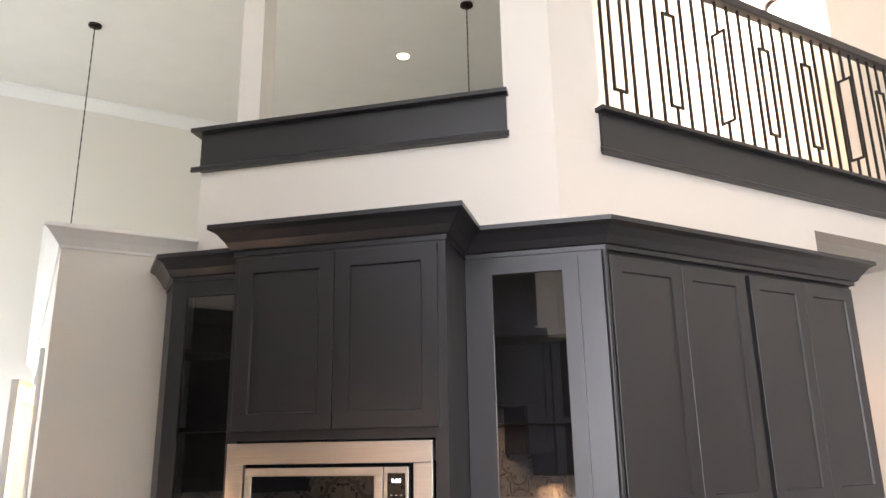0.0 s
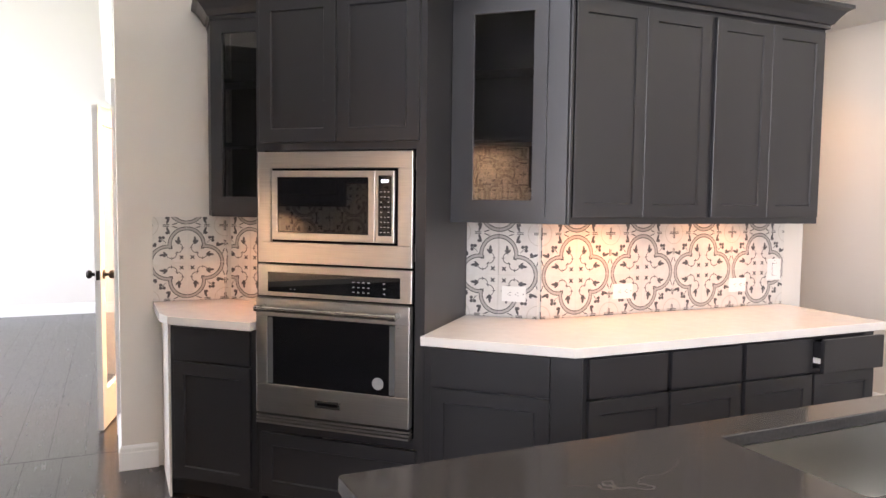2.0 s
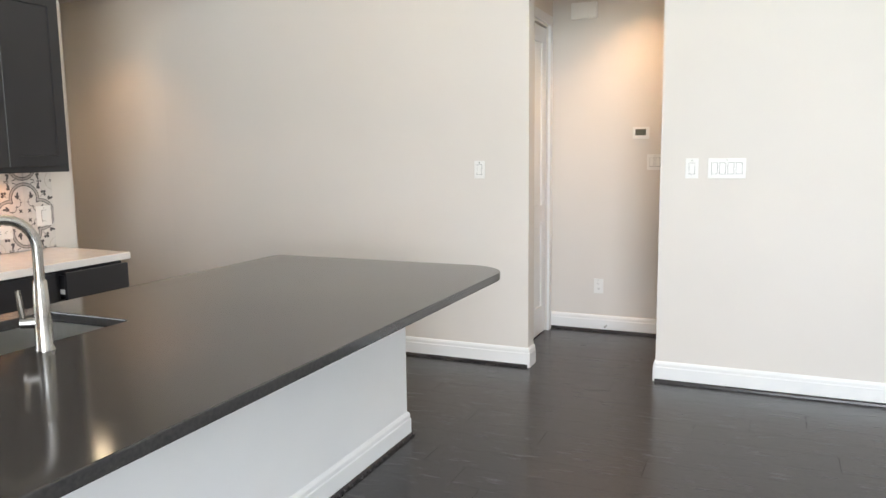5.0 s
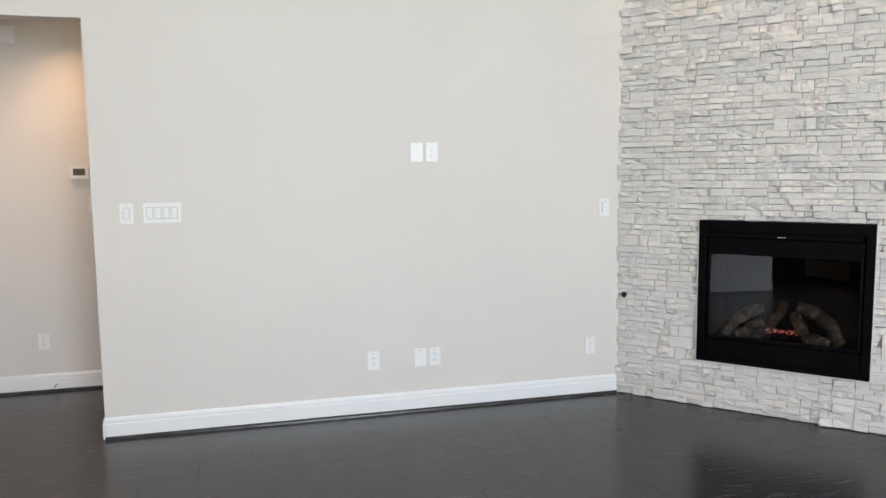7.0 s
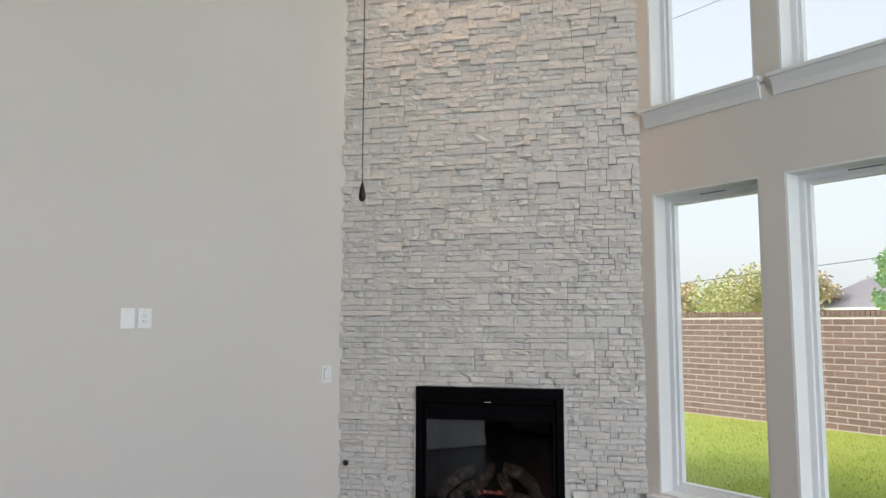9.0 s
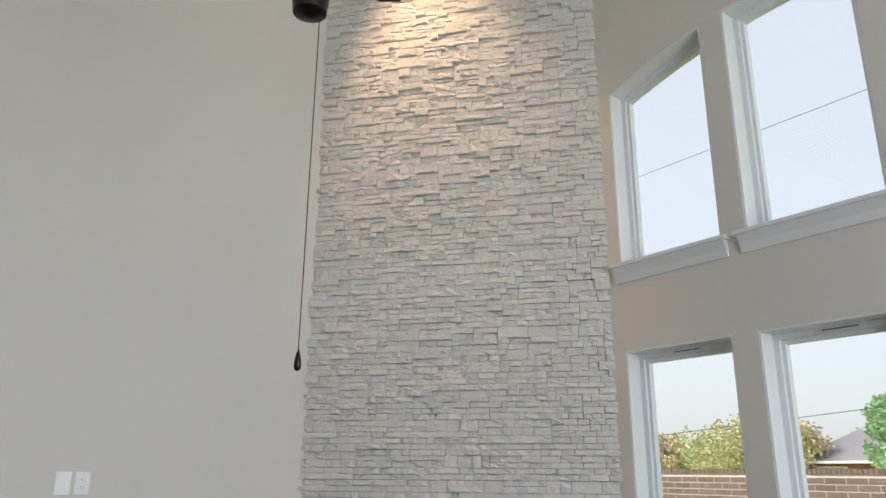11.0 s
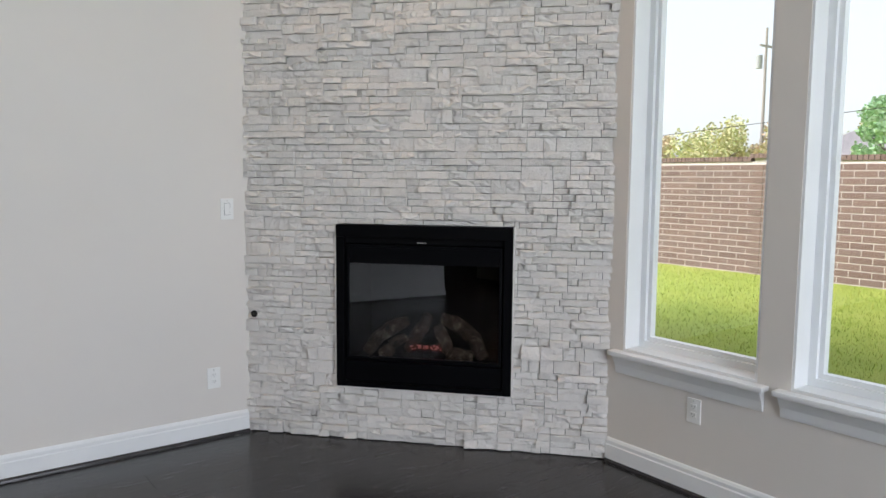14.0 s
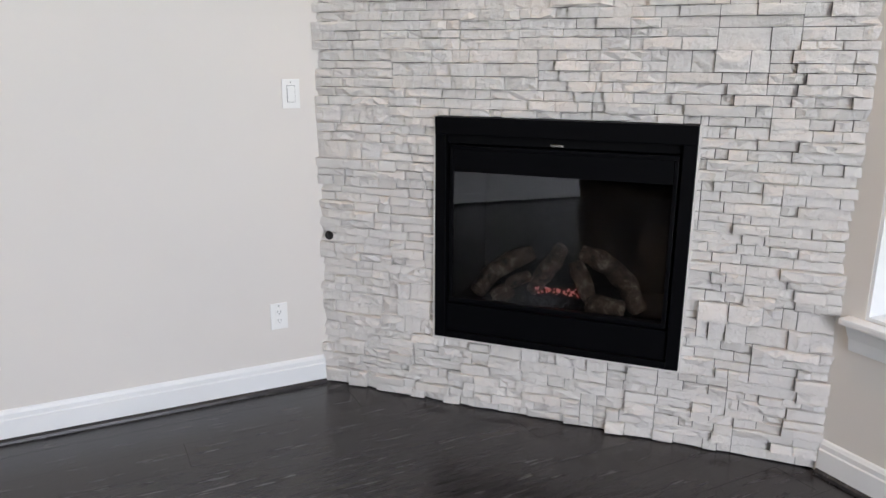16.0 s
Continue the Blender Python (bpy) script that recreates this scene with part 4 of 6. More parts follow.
def base_run(name, x0, x1, d0, d1, label, opened=-1):
    ob = group_at(name, pose(0, 0, 0), label, "cabinet", "base kitchen cabinets")
    y = 2.512
    m = (d0 + d1) / 2
    carcass(ob, [
        ("side_panel", (x0, x0 + 0.018, y, KY - 0.002, 0.10, 0.874)),
        ("side_panel", (x1 - 0.018, x1, y, KY - 0.002, 0.10, 0.874)),
        ("rail", (x0 + 0.018, x1 - 0.018, y, y + 0.02, 0.10, 0.135)),
        ("rail", (x0 + 0.018, x1 - 0.018, y, y + 0.02, 0.685, 0.712)),
        ("rail", (x0 + 0.018, x1 - 0.018, y, y + 0.02, 0.850, 0.874)),
        ("stile", (m - 0.02, m + 0.02, y, y + 0.02, 0.135, 0.85)),
        ("stile", (x0 + 0.018, d0 + 0.02, y, y + 0.02, 0.135, 0.85)),
        ("stile", (d1 - 0.02, x1 - 0.018, y, y + 0.02, 0.135, 0.85)),
        ("plinth", (x0, x1, y + 0.07, KY - 0.002, 0.0, 0.10)),
    ])
    for k, (a, b) in enumerate(((d0, m - 0.012), (m + 0.012, d1))):
        out = 0.045 if k == opened else 0.0
        bm = slab(bmesh.new(), a, b, 0.703, 0.862, y - 0.021 - out)
        if out:
            box(bm, a + 0.03, a + 0.045, y - 0.001 - out, y + 0.30, 0.725, 0.84)
            box(bm, b - 0.045, b - 0.03, y - 0.001 - out, y + 0.30, 0.725, 0.84)
        dr = part("drawer", bm, M_CAB, ob, "drawer standing slightly open" if out else "")
        if out:
            part("drawer_runner", boxes((a + 0.014, a + 0.026, y - 0.001 - out, y + 0.05, 0.742, 0.765)), M_PLATE, dr, "white drawer runner")
        part("door", shaker(bmesh.new(), a, b + (0.010 if k == 0 else 0), 0.120, 0.692, y - 0.021), M_CAB, ob)
    return ob


base_run("base_cabinet", 0.545, 1.385, 0.562, 1.372, "dark painted base cabinet with two drawers over two doors")
base_run("base_cabinet", 1.386, 2.262, 1.400, 2.248, "dark painted base cabinet with one top drawer standing ajar", 1)

BV = -0.588
cb = group_at("base_cabinet", DIAG, "dark painted base cabinet under the slanted worktop", "cabinet", "base kitchen cabinets")
bm = bmesh.new()
CU = (DIAG.inverted() @ Vector((0.544, 2.512, 0)))
box(bm, TU1 + 0.002, CU.x, BV, BV + 0.02, 0.10, 0.874)
box(bm, TU1 + 0.002, TU1 + 0.02, BV + 0.02, -0.004, 0.10, 0.874)
box(bm, TU1 + 0.002, CU.x - 0.05, BV + 0.07, BV + 0.09, 0.0, 0.10)
part("body", bm, M_CAB, cb)
part("drawer", slab(bmesh.new(), -0.328, 0.180, 0.703, 0.862, BV - 0.021), M_CAB, cb)
part("door", shaker(bmesh.new(), -0.328, 0.180, 0.120, 0.692, BV - 0.021), M_CAB, cb)

lb = group_at("base_cabinet", pose(0, 0, 0), "narrow dark painted base cabinet beside the oven tower", "cabinet", "base kitchen cabinets")
LU = (DIAG.inverted() @ Vector((-0.905, 3.88, 0))).x
a = dg(LU, BV)
lpoly = [a, dg(TU0 - 0.002, BV), dg(TU0 - 0.002, -0.004), dg(-1.74, -0.004), (a[0], 4.366)]
bm = bmesh.new()
prism(bm, lpoly, 0.10, 0.874)
prism(bm, [dg(LU + 0.01, BV + 0.07), dg(TU0 - 0.002, BV + 0.07), dg(TU0 - 0.002, -0.004), dg(-1.74, -0.004), (a[0] + 0.001, 4.366), (a[0] + 0.001, 3.95)], 0.0, 0.0995)
part("body", bm, M_CAB, lb)
part("side_panel", boxes((a[0] - 0.012, a[0] - 0.001, a[1] + 0.02, 4.366, 0.0, 0.874)), M_WALL, lb, "pale filler panel at the side")
part("drawer", slab(bmesh.new(), LU + 0.03, TU0 - 0.030, 0.703, 0.862, BV - 0.021), M_CAB, lb, m=DIAG)
part("door", shaker(bmesh.new(), LU + 0.03, TU0 - 0.030, 0.120, 0.692, BV - 0.021), M_CAB, lb, m=DIAG)

# worktops
CT0, CT1 = 0.875, 0.915


def worktop(name, poly, label, z0=CT0, z1=CT1, mat=None, bevel=0.003, hole=None):
    bm = bmesh.new()
    lo = [bm.verts.new((x, y, z0)) for x, y in poly]
    edges = [bm.edges.new((lo[i], lo[(i + 1) % len(lo)])) for i in range(len(lo))]
    if hole:
        ho = [bm.verts.new((x, y, z0)) for x, y in hole]
        edges += [bm.edges.new((ho[i], ho[(i + 1) % len(ho)])) for i in range(len(ho))]
    geo = bmesh.ops.triangle_fill(bm, use_beauty=True, use_dissolve=False, edges=edges)
    faces = [g for g in geo["geom"] if isinstance(g, bmesh.types.BMFace)]
    ex = bmesh.ops.extrude_face_region(bm, geom=faces)
    bmesh.ops.translate(bm, vec=(0, 0, z1 - z0), verts=[g for g in ex["geom"] if isinstance(g, bmesh.types.BMVert)])
    bmesh.ops.recalc_face_normals(bm, faces=bm.faces)
    es = [e for e in bm.edges if len(e.link_faces) == 2 and abs(e.verts[0].co.z - e.verts[1].co.z) < 1e-6 and abs(e.link_faces[0].normal.z - e.link_faces[1].normal.z) > 0.5]
    bmesh.ops.bevel(bm, geom=es, offset=bevel, segments=2, profile=0.6, affect="EDGES")
    return tagged(finish(name, bm, mat or M_QUARTZ), label, "worktop")


worktop("worktop", [dg(TU1 + 0.003, -0.640), dg(GUR + 0.098, -0.640), (0.517, 2.480), (2.303, 2.480), (2.335, KY - 0.001), (KX, KY - 0.001), dg(TU1 + 0.003, -0.001)],
        "white quartz worktop on the long run of dark base cabinets")
worktop("worktop", [dg(TU0 - 0.003, -0.640), dg(TU0 - 0.003, -0.001), (-0.56, 4.368), (-0.962, 4.368), (-0.955, 3.93), dg(-1.66, -0.640)],
        "white quartz worktop on the small cabinet beside the oven tower")


# ---- island ----
def arc(cx, cy, r, a0, a1, n=8):
    return [(cx + r * math.cos(radians(a0 + (a1 - a0) * k / n)), cy + r * math.sin(radians(a0 + (a1 - a0) * k / n))) for k in range(n + 1)]


IX0, IX1, IY0, IY1 = -0.735, 2.485, 0.190, 1.570
SX0, SX1, SY0, SY1 = 0.205, 0.945, 1.055, 1.455
isl_poly = [*arc(IX0 + 0.03, IY0 + 0.03, 0.03, 180, 270, 3), *arc(IX1 - 0.22, IY0 + 0.22, 0.22, 270, 360, 10), *arc(IX1 - 0.06, IY1 - 0.06, 0.06, 0, 90, 4), *arc(IX0 + 0.012, IY1 - 0.012, 0.012, 90, 180, 2)]
worktop("island_worktop", isl_poly, "dark polished quartz island top with faint pale veins", 0.880, 0.915, M_ISLAND, 0.004,
        [*arc(SX0 + 0.02, SY0 + 0.02, 0.02, 180, 270, 3), *arc(SX1 - 0.02, SY0 + 0.02, 0.02, 270, 360, 3), *arc(SX1 - 0.02, SY1 - 0.02, 0.02, 0, 90, 3), *arc(SX0 + 0.02, SY1 - 0.02, 0.02, 90, 180, 3)])
isl = group_at("kitchen_island", pose(0, 0, 0), "white panelled kitchen island base with a moulded baseboard", "kitchen island")
bx0, bx1, by0, by1 = -0.680, 2.420, 0.745, 1.530
bm = boxes((bx0, bx1, by0, by0 + 0.02, 0, 0.879), (bx0, bx1, by1 - 0.02, by1, 0, 0.879), (bx0, bx0 + 0.02, by0 + 0.02, by1 - 0.02, 0, 0.879), (bx1 - 0.02, bx1, by0 + 0.02, by1 - 0.02, 0, 0.879))
part("body", bm, M_PANEL, isl, "smooth white painted panels")
part("baseboard", sweep(bmesh.new(), BASE, [(bx0, by1), (bx0, by0), (bx1, by0), (bx1, by1)]), M_TRIM, isl, "white moulded skirting")
part("shoe", sweep(bmesh.new(), SHOE, [(bx0, by1), (bx0, by0), (bx1, by0), (bx1, by1)]), M_FLOOR, isl, "dark quarter-round strip")

sink = group_at("sink", pose(0, 0, 0), "undermounted stainless steel sink in the island top", "sink")
bm = bmesh.new()
t = 0.012
for (x0, x1, y0, y1) in ((SX0 - t, SX0, SY0 - t, SY1 + t), (SX1, SX1 + t, SY0 - t, SY1 + t), (SX0, SX1, SY0 - t, SY0), (SX0, SX1, SY1, SY1 + t)):
    box(bm, x0, x1, y0, y1, 0.66, 0.879)
box(bm, SX0 - t, SX1 + t, SY0 - t, SY1 + t, 0.648, 0.66)
part("basin", bm, M_SINK, sink, "brushed steel basin")
bm = lathe(bmesh.new(), [(0.045, 0.0), (0.045, 0.003), (0.030, 0.004), (0.012, 0.001)], 24, ((SX0 + SX1) / 2, (SY0 + SY1) / 2 + 0.05, 0.660))
part("drain", bm, M_CHROME, sink, "round steel drain", smooth=True)

fc = group_at("faucet", pose(0.568, 0.985, CT1), "brushed nickel pull-down kitchen faucet beside the island sink", "faucet")
part("base", lathe(bmesh.new(), [(0.027, 0), (0.027, 0.004), (0.025, 0.008), (0.023, 0.10), (0.019, 0.20), (0.0165, 0.205)], 24), M_CHROME, fc, "tapered faucet body", smooth=True)
fd = Vector((-0.93, 0.37, 0)).normalized()
R = 0.085
pts = [Vector((0, 0, 0.20)), Vector((0, 0, 0.26)), Vector((0, 0, 0.30))]
for k in range(1, 15):
    t = radians(168 * k / 14)
    pts.append(fd * (R - R * math.cos(t)) + Vector((0, 0, 0.30 + R * math.sin(t))))
end = pts[-1]
part("spout", tube(bmesh.new(), pts, 0.0145, 14), M_CHROME, fc, "arched gooseneck spout", smooth=True)
dn = (fd * 0.12 + Vector((0, 0, -1))).normalized()
part("spray_head", tube(bmesh.new(), [end, end + dn * 0.012, end + dn * 0.03, end + dn * 0.075, end + dn * 0.095], [0.0155, 0.0175, 0.0175, 0.0215, 0.019], 16), M_CHROME, fc, "flared spray head", smooth=True)
ld = Vector((-0.62, 0.78, 0)).normalized()
bm = cyl(bmesh.new(), ld * 0.015 + Vector((0, 0, 0.082)), ld * 0.058 + Vector((0, 0, 0.082)), 0.017, 0.016, 16)
part("valve", bm, M_CHROME, fc, "side valve barrel", smooth=True)
part("lever", tube(bmesh.new(), [ld * 0.050 + Vector((0, 0, 0.085)), ld * 0.055 + Vector((0, 0, 0.125)), ld * 0.060 + Vector((0, 0, 0.178))], [0.007, 0.0085, 0.0075], 10), M_CHROME, fc, "upright lever handle", smooth=True)

# ---- range wall across the kitchen ----
RX = -2.78
structure("wall_range", boxes((RX - 0.12, RX, -0.1, 3.9, 0, 3.6)), M_WALL, "greige painted wall behind the cooking range")
rb = group_at("range_base_cabinet", pose(0, 0, 0), "dark painted base cabinets below a white worktop on the range wall", "cabinet")
part("body", boxes((RX + 0.002, RX + 0.60, 0.0, 3.8, 0.10, 0.874)), M_CAB, rb)
part("plinth", boxes((RX + 0.002, RX + 0.53, 0.0, 3.8, 0.0, 0.0995)), M_CAB, rb)
worktop("worktop", [(RX + 0.001, 0.0), (RX + 0.64, 0.0), (RX + 0.64, 3.8), (RX + 0.001, 3.8)], "white quartz worktop on the range wall cabinets")
rg = group_at("range", pose(0, 0, 0), "stainless steel cooking range between dark cabinets", "range")
part("body", boxes((RX + 0.601, RX + 0.66, 0.97, 1.87, 0.08, 0.93), bevel=0.004), M_STEEL, rg)
part("oven_door_glass", boxes((RX + 0.661, RX + 0.665, 1.15, 1.69, 0.35, 0.62)), M_BLACKGLASS, rg)
hd2 = group_at("range_hood", pose(0, 0, 0), "large dark painted range hood with warm lights underneath", "range hood")
part("body", boxes((RX + 0.002, RX + 0.50, 0.752, 2.098, 2.0, 2.70), bevel=0.004), M_CAB, hd2)
part("chimney", prism(bmesh.new(), [(RX + 0.002, 0.60), (RX + 0.36, 0.60), (RX + 0.36, 2.25), (RX + 0.002, 2.25)], 2.7005, 3.40), M_CAB, hd2, "dark boxed upper part")
part("crown", sweep(bmesh.new(), up(CABCROWN, 3.30), [(RX + 0.002, 2.25), (RX + 0.36, 2.25), (RX + 0.36, 0.60), (RX + 0.002, 0.60)]), M_CAB, hd2, "dark flared crown moulding")
for y0, y1, z0, z1 in ((0.0, 0.449, 1.42, 2.62), (0.45, 0.75, 1.60, 2.699), (2.10, 2.40, 1.60, 2.699), (2.401, 3.8, 1.42, 2.62)):
    ru2 = group_at("range_upper_cabinet", pose(0, 0, 0), "dark painted upper cabinet beside the range hood", "cabinet", "range wall cabinets")
    part("body", boxes((RX + 0.002, RX + 0.31, y0, y1, z0, z1)), M_CAB, ru2)
    m = pose(RX + 0.31, y0, 0, 0, 0, 90)
    part("door", shaker(bmesh.new(), 0.015, y1 - y0 - 0.015, z0 + 0.03, z1 - 0.06, -0.021), M_CAB, ru2, m=m)
for yy, zz, pw in ((0.22, 1.40, 6), (1.15, 1.98, 6), (1.70, 1.98, 6), (2.8, 1.40, 8), (3.4, 1.40, 6)):
    spot("range_lamp", (RX + (0.34 if zz > 1.5 else 0.16), yy, zz), (RX + 0.15, yy, zz - 0.5), pw, 150, WARM, 0.9, 0.03)

# ---- fireplace ----
FU0, FU1, FZ0, FZ1 = 0.563, 1.563, 0.320, 1.248
GLASS_TURN, GLASS_TILT = 2.3, -0.8                # degrees the pane is turned to steer where its reflection falls
bm = bmesh.new()
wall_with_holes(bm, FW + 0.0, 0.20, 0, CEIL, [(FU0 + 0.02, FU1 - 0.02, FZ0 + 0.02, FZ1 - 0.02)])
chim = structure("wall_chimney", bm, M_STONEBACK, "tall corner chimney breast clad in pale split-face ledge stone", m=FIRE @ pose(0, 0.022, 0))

fp = group_at("fireplace", FIRE, "black gas fireplace insert with ceramic logs behind glass", "fireplace")
fy = -0.030
bm = boxes((FU0, FU1, fy, fy + 0.05, FZ1 - 0.070, FZ1), bevel=0.003)
part("surround_top", bm, M_BLACK, fp, "black steel top panel")
part("surround_side", boxes((FU0, FU0 + 0.048, fy + 0.004, fy + 0.05, FZ0, FZ1 - 0.070), bevel=0.003), M_BLACK, fp, "black steel side strip")
part("surround_side", boxes((FU1 - 0.048, FU1, fy + 0.004, fy + 0.05, FZ0, FZ1 - 0.070), bevel=0.003), M_BLACK, fp, "black steel side strip")
part("surround_foot", boxes((FU0 + 0.048, FU1 - 0.048, fy + 0.004, fy + 0.05, FZ0, FZ0 + 0.030), bevel=0.003), M_BLACK, fp, "black steel foot strip")
part("air_slot", boxes((FU0 + 0.048, FU1 - 0.048, fy + 0.030, fy + 0.05, FZ1 - 0.105, FZ1 - 0.0705)), M_BLACKMATT, fp, "recessed black air slot")
bm = bmesh.new()
box(bm, FU0 + 0.048, FU1 - 0.048, fy + 0.018, fy + 0.05, FZ0 + 0.0305, FZ0 + 0.150, 0.003)
part("louvre", bm, M_BLACK, fp, "black lower access panel")
part("hood_tab", boxes(((FU0 + FU1) / 2 - 0.03, (FU0 + FU1) / 2 + 0.02, fy + 0.010, fy + 0.030, FZ1 - 0.100, FZ1 - 0.092), bevel=0.001), M_CHROME, fp, "small bright damper tab")
gx0, gx1, gz0, gz1 = FU0 + 0.058, FU1 - 0.058, FZ0 + 0.158, FZ1 - 0.112
bm = bmesh.new()
w = 0.016
box(bm, gx0, gx1, fy + 0.016, fy + 0.048, gz1 - w, gz1, 0.003)
box(bm, gx0, gx1, fy + 0.016, fy + 0.048, gz0, gz0 + 0.02, 0.003)
box(bm, gx0, gx0 + w, fy + 0.016, fy + 0.048, gz0 + 0.02, gz1 - w, 0.003)
box(bm, gx1 - w, gx1, fy + 0.016, fy + 0.048, gz0 + 0.02, gz1 - w, 0.003)
part("door_frame", bm, M_BLACK, fp, "black glass-door frame")
part("inner_header", boxes((gx0 + w, gx1 - w, fy + 0.020, fy + 0.048, 1.030, gz1 - w), bevel=0.002), M_BLACK, fp, "black header strip above the glass")
gcx = (gx0 + gx1) / 2
gw = (gx1 - gx0) / 2 - w - 0.001
# The grey tint deepens the shade inside the firebox.
pn = part("door_glass", boxes((-gw, gw, -0.002, 0.002, gz0 + 0.021 - 0.75, 1.029 - 0.75)), glass_mat("fire_glass", (0.60, 0.60, 0.60), 0.08), fp, "fire glass tinted to darken the firebox", m=pose(gcx, fy + 0.040, 0.75, GLASS_TILT, 0, GLASS_TURN))
part("grout_edge", boxes((FU0 - 0.010, FU1 + 0.010, -0.020, 0.015, FZ0 - 0.009, FZ0 - 0.001), (FU1 + 0.001, FU1 + 0.009, -0.020, 0.015, FZ0 - 0.001, FZ1 + 0.002), (FU0 - 0.009, FU0 - 0.001, -0.020, 0.015, FZ0 - 0.001, FZ1 + 0.002)), M_GROUT, fp, "pale grout edge around the steel")
bm = bmesh.new()
bx = (gx0 - 0.01, gx1 + 0.01, 0.05, 0.50, gz0 - 0.02, gz1 + 0.01)
box(bm, bx[0] - 0.01, bx[1] + 0.01, bx[3], bx[3] + 0.01, bx[4], bx[5])
box(bm, bx[0] - 0.01, bx[0], 0.025, bx[3], bx[4], bx[5])
box(bm, bx[1], bx[1] + 0.01, 0.025, bx[3], bx[4], bx[5])
box(bm, bx[0] - 0.01, bx[1] + 0.01, 0.025, bx[3] + 0.01, bx[5], bx[5] + 0.01)
box(bm, bx[0] - 0.01, bx[1] + 0.01, 0.025, bx[3] + 0.01, bx[4] - 0.01, bx[4])
part("firebox", bm, M_BLACKMATT, fp, "sooty black firebox lining")


def log(pts, r):
    """A knobbly log along points, blunt at both ends."""
    fine, rad = [], []
    pv = [Vector(p) for p in pts]
    for i in range(len(pv) - 1):
        for k in range(6):
            fine.append(pv[i].lerp(pv[i + 1], k / 6))
    fine.append(pv[-1])
    for i, p in enumerate(fine):
        end_ = min(i, len(fine) - 1 - i)
        rad.append(r * (1.0 + 0.16 * noise.noise(p * 14)) * (0.74 if end_ == 0 else 0.93 if end_ == 1 else 1.0))
    bm = tube(bmesh.new(), fine, rad, 18)
    for v in bm.verts:
        v.co += noise.noise_vector(v.co * 20) * 0.010 + noise.noise_vector(v.co * 70) * 0.0045
    return bm


fz = bx[4]
cxm = (FU0 + FU1) / 2
for pts, r in (
    ([(cxm - 0.36, 0.12, fz + 0.03), (cxm - 0.30, 0.13, fz + 0.12), (cxm - 0.22, 0.15, fz + 0.18), (cxm - 0.13, 0.17, fz + 0.22)], 0.038),
    ([(cxm - 0.14, 0.20, fz + 0.04), (cxm - 0.09, 0.19, fz + 0.12), (cxm - 0.03, 0.18, fz + 0.20), (cxm - 0.01, 0.17, fz + 0.26)], 0.036),
    ([(cxm + 0.08, 0.15, fz + 0.25), (cxm + 0.18, 0.15, fz + 0.21), (cxm + 0.27, 0.14, fz + 0.14), (cxm + 0.33, 0.12, fz + 0.03)], 0.040),
    ([(cxm + 0.12, 0.09, fz + 0.035), (cxm + 0.20, 0.085, fz + 0.05), (cxm + 0.27, 0.09, fz + 0.035)], 0.045),
    ([(cxm - 0.27, 0.08, fz + 0.03), (cxm - 0.23, 0.085, fz + 0.06), (cxm - 0.20, 0.09, fz + 0.03)], 0.035),
    ([(cxm - 0.22, 0.10, fz + 0.09), (cxm - 0.17, 0.11, fz + 0.11), (cxm - 0.13, 0.13, fz + 0.13)], 0.026),
    ([(cxm + 0.05, 0.16, fz + 0.20), (cxm + 0.10, 0.14, fz + 0.12), (cxm + 0.13, 0.11, fz + 0.06)], 0.034),
):
    part("log", log(pts, r), M_LOG, fp, "charred ceramic log", smooth=True)
bm = bmesh.new()
rnd = random.Random(5)
for k in range(70):
    x, y = cxm + rnd.uniform(-0.15, 0.13), rnd.uniform(0.07, 0.16)
    s = rnd.uniform(0.006, 0.014)
    bmesh.ops.create_icosphere(bm, subdivisions=1, radius=s, matrix=Matrix.Translation((x, y, fz + 0.012 + rnd.uniform(0, 0.035))))
tagged(part("coals", bm, M_BLACKMATT, fp, "loose dark coals"), kind="stuff")
bm = bmesh.new()
for k in range(46):
    x = cxm + rnd.uniform(-0.10, 0.10)
    s = rnd.uniform(0.003, 0.008)
    bmesh.ops.create_icosphere(bm, subdivisions=1, radius=s, matrix=Matrix.Translation((x, rnd.uniform(0.10, 0.13), fz + 0.065 + rnd.uniform(0, 0.03))))
tagged(part("embers", bm, M_EMBER, fp, "small glowing red embers"), kind="stuff")
kv = tagged(finish("gas_valve", lathe(bmesh.new(), [(0.020, 0), (0.020, 0.004), (0.010, 0.006), (0.008, 0.012)], 18), M_IRON, None, FIRE @ pose(0.064, -0.030, 0.716, 90, 0, 0), True), "dark metal gas key valve set in the stone", "gas valve")
part("keyhole", cyl(bmesh.new(), (0, 0, 0.0121), (0, 0, 0.013), 0.0055, n=10), M_SLOT, kv, "dark key socket")


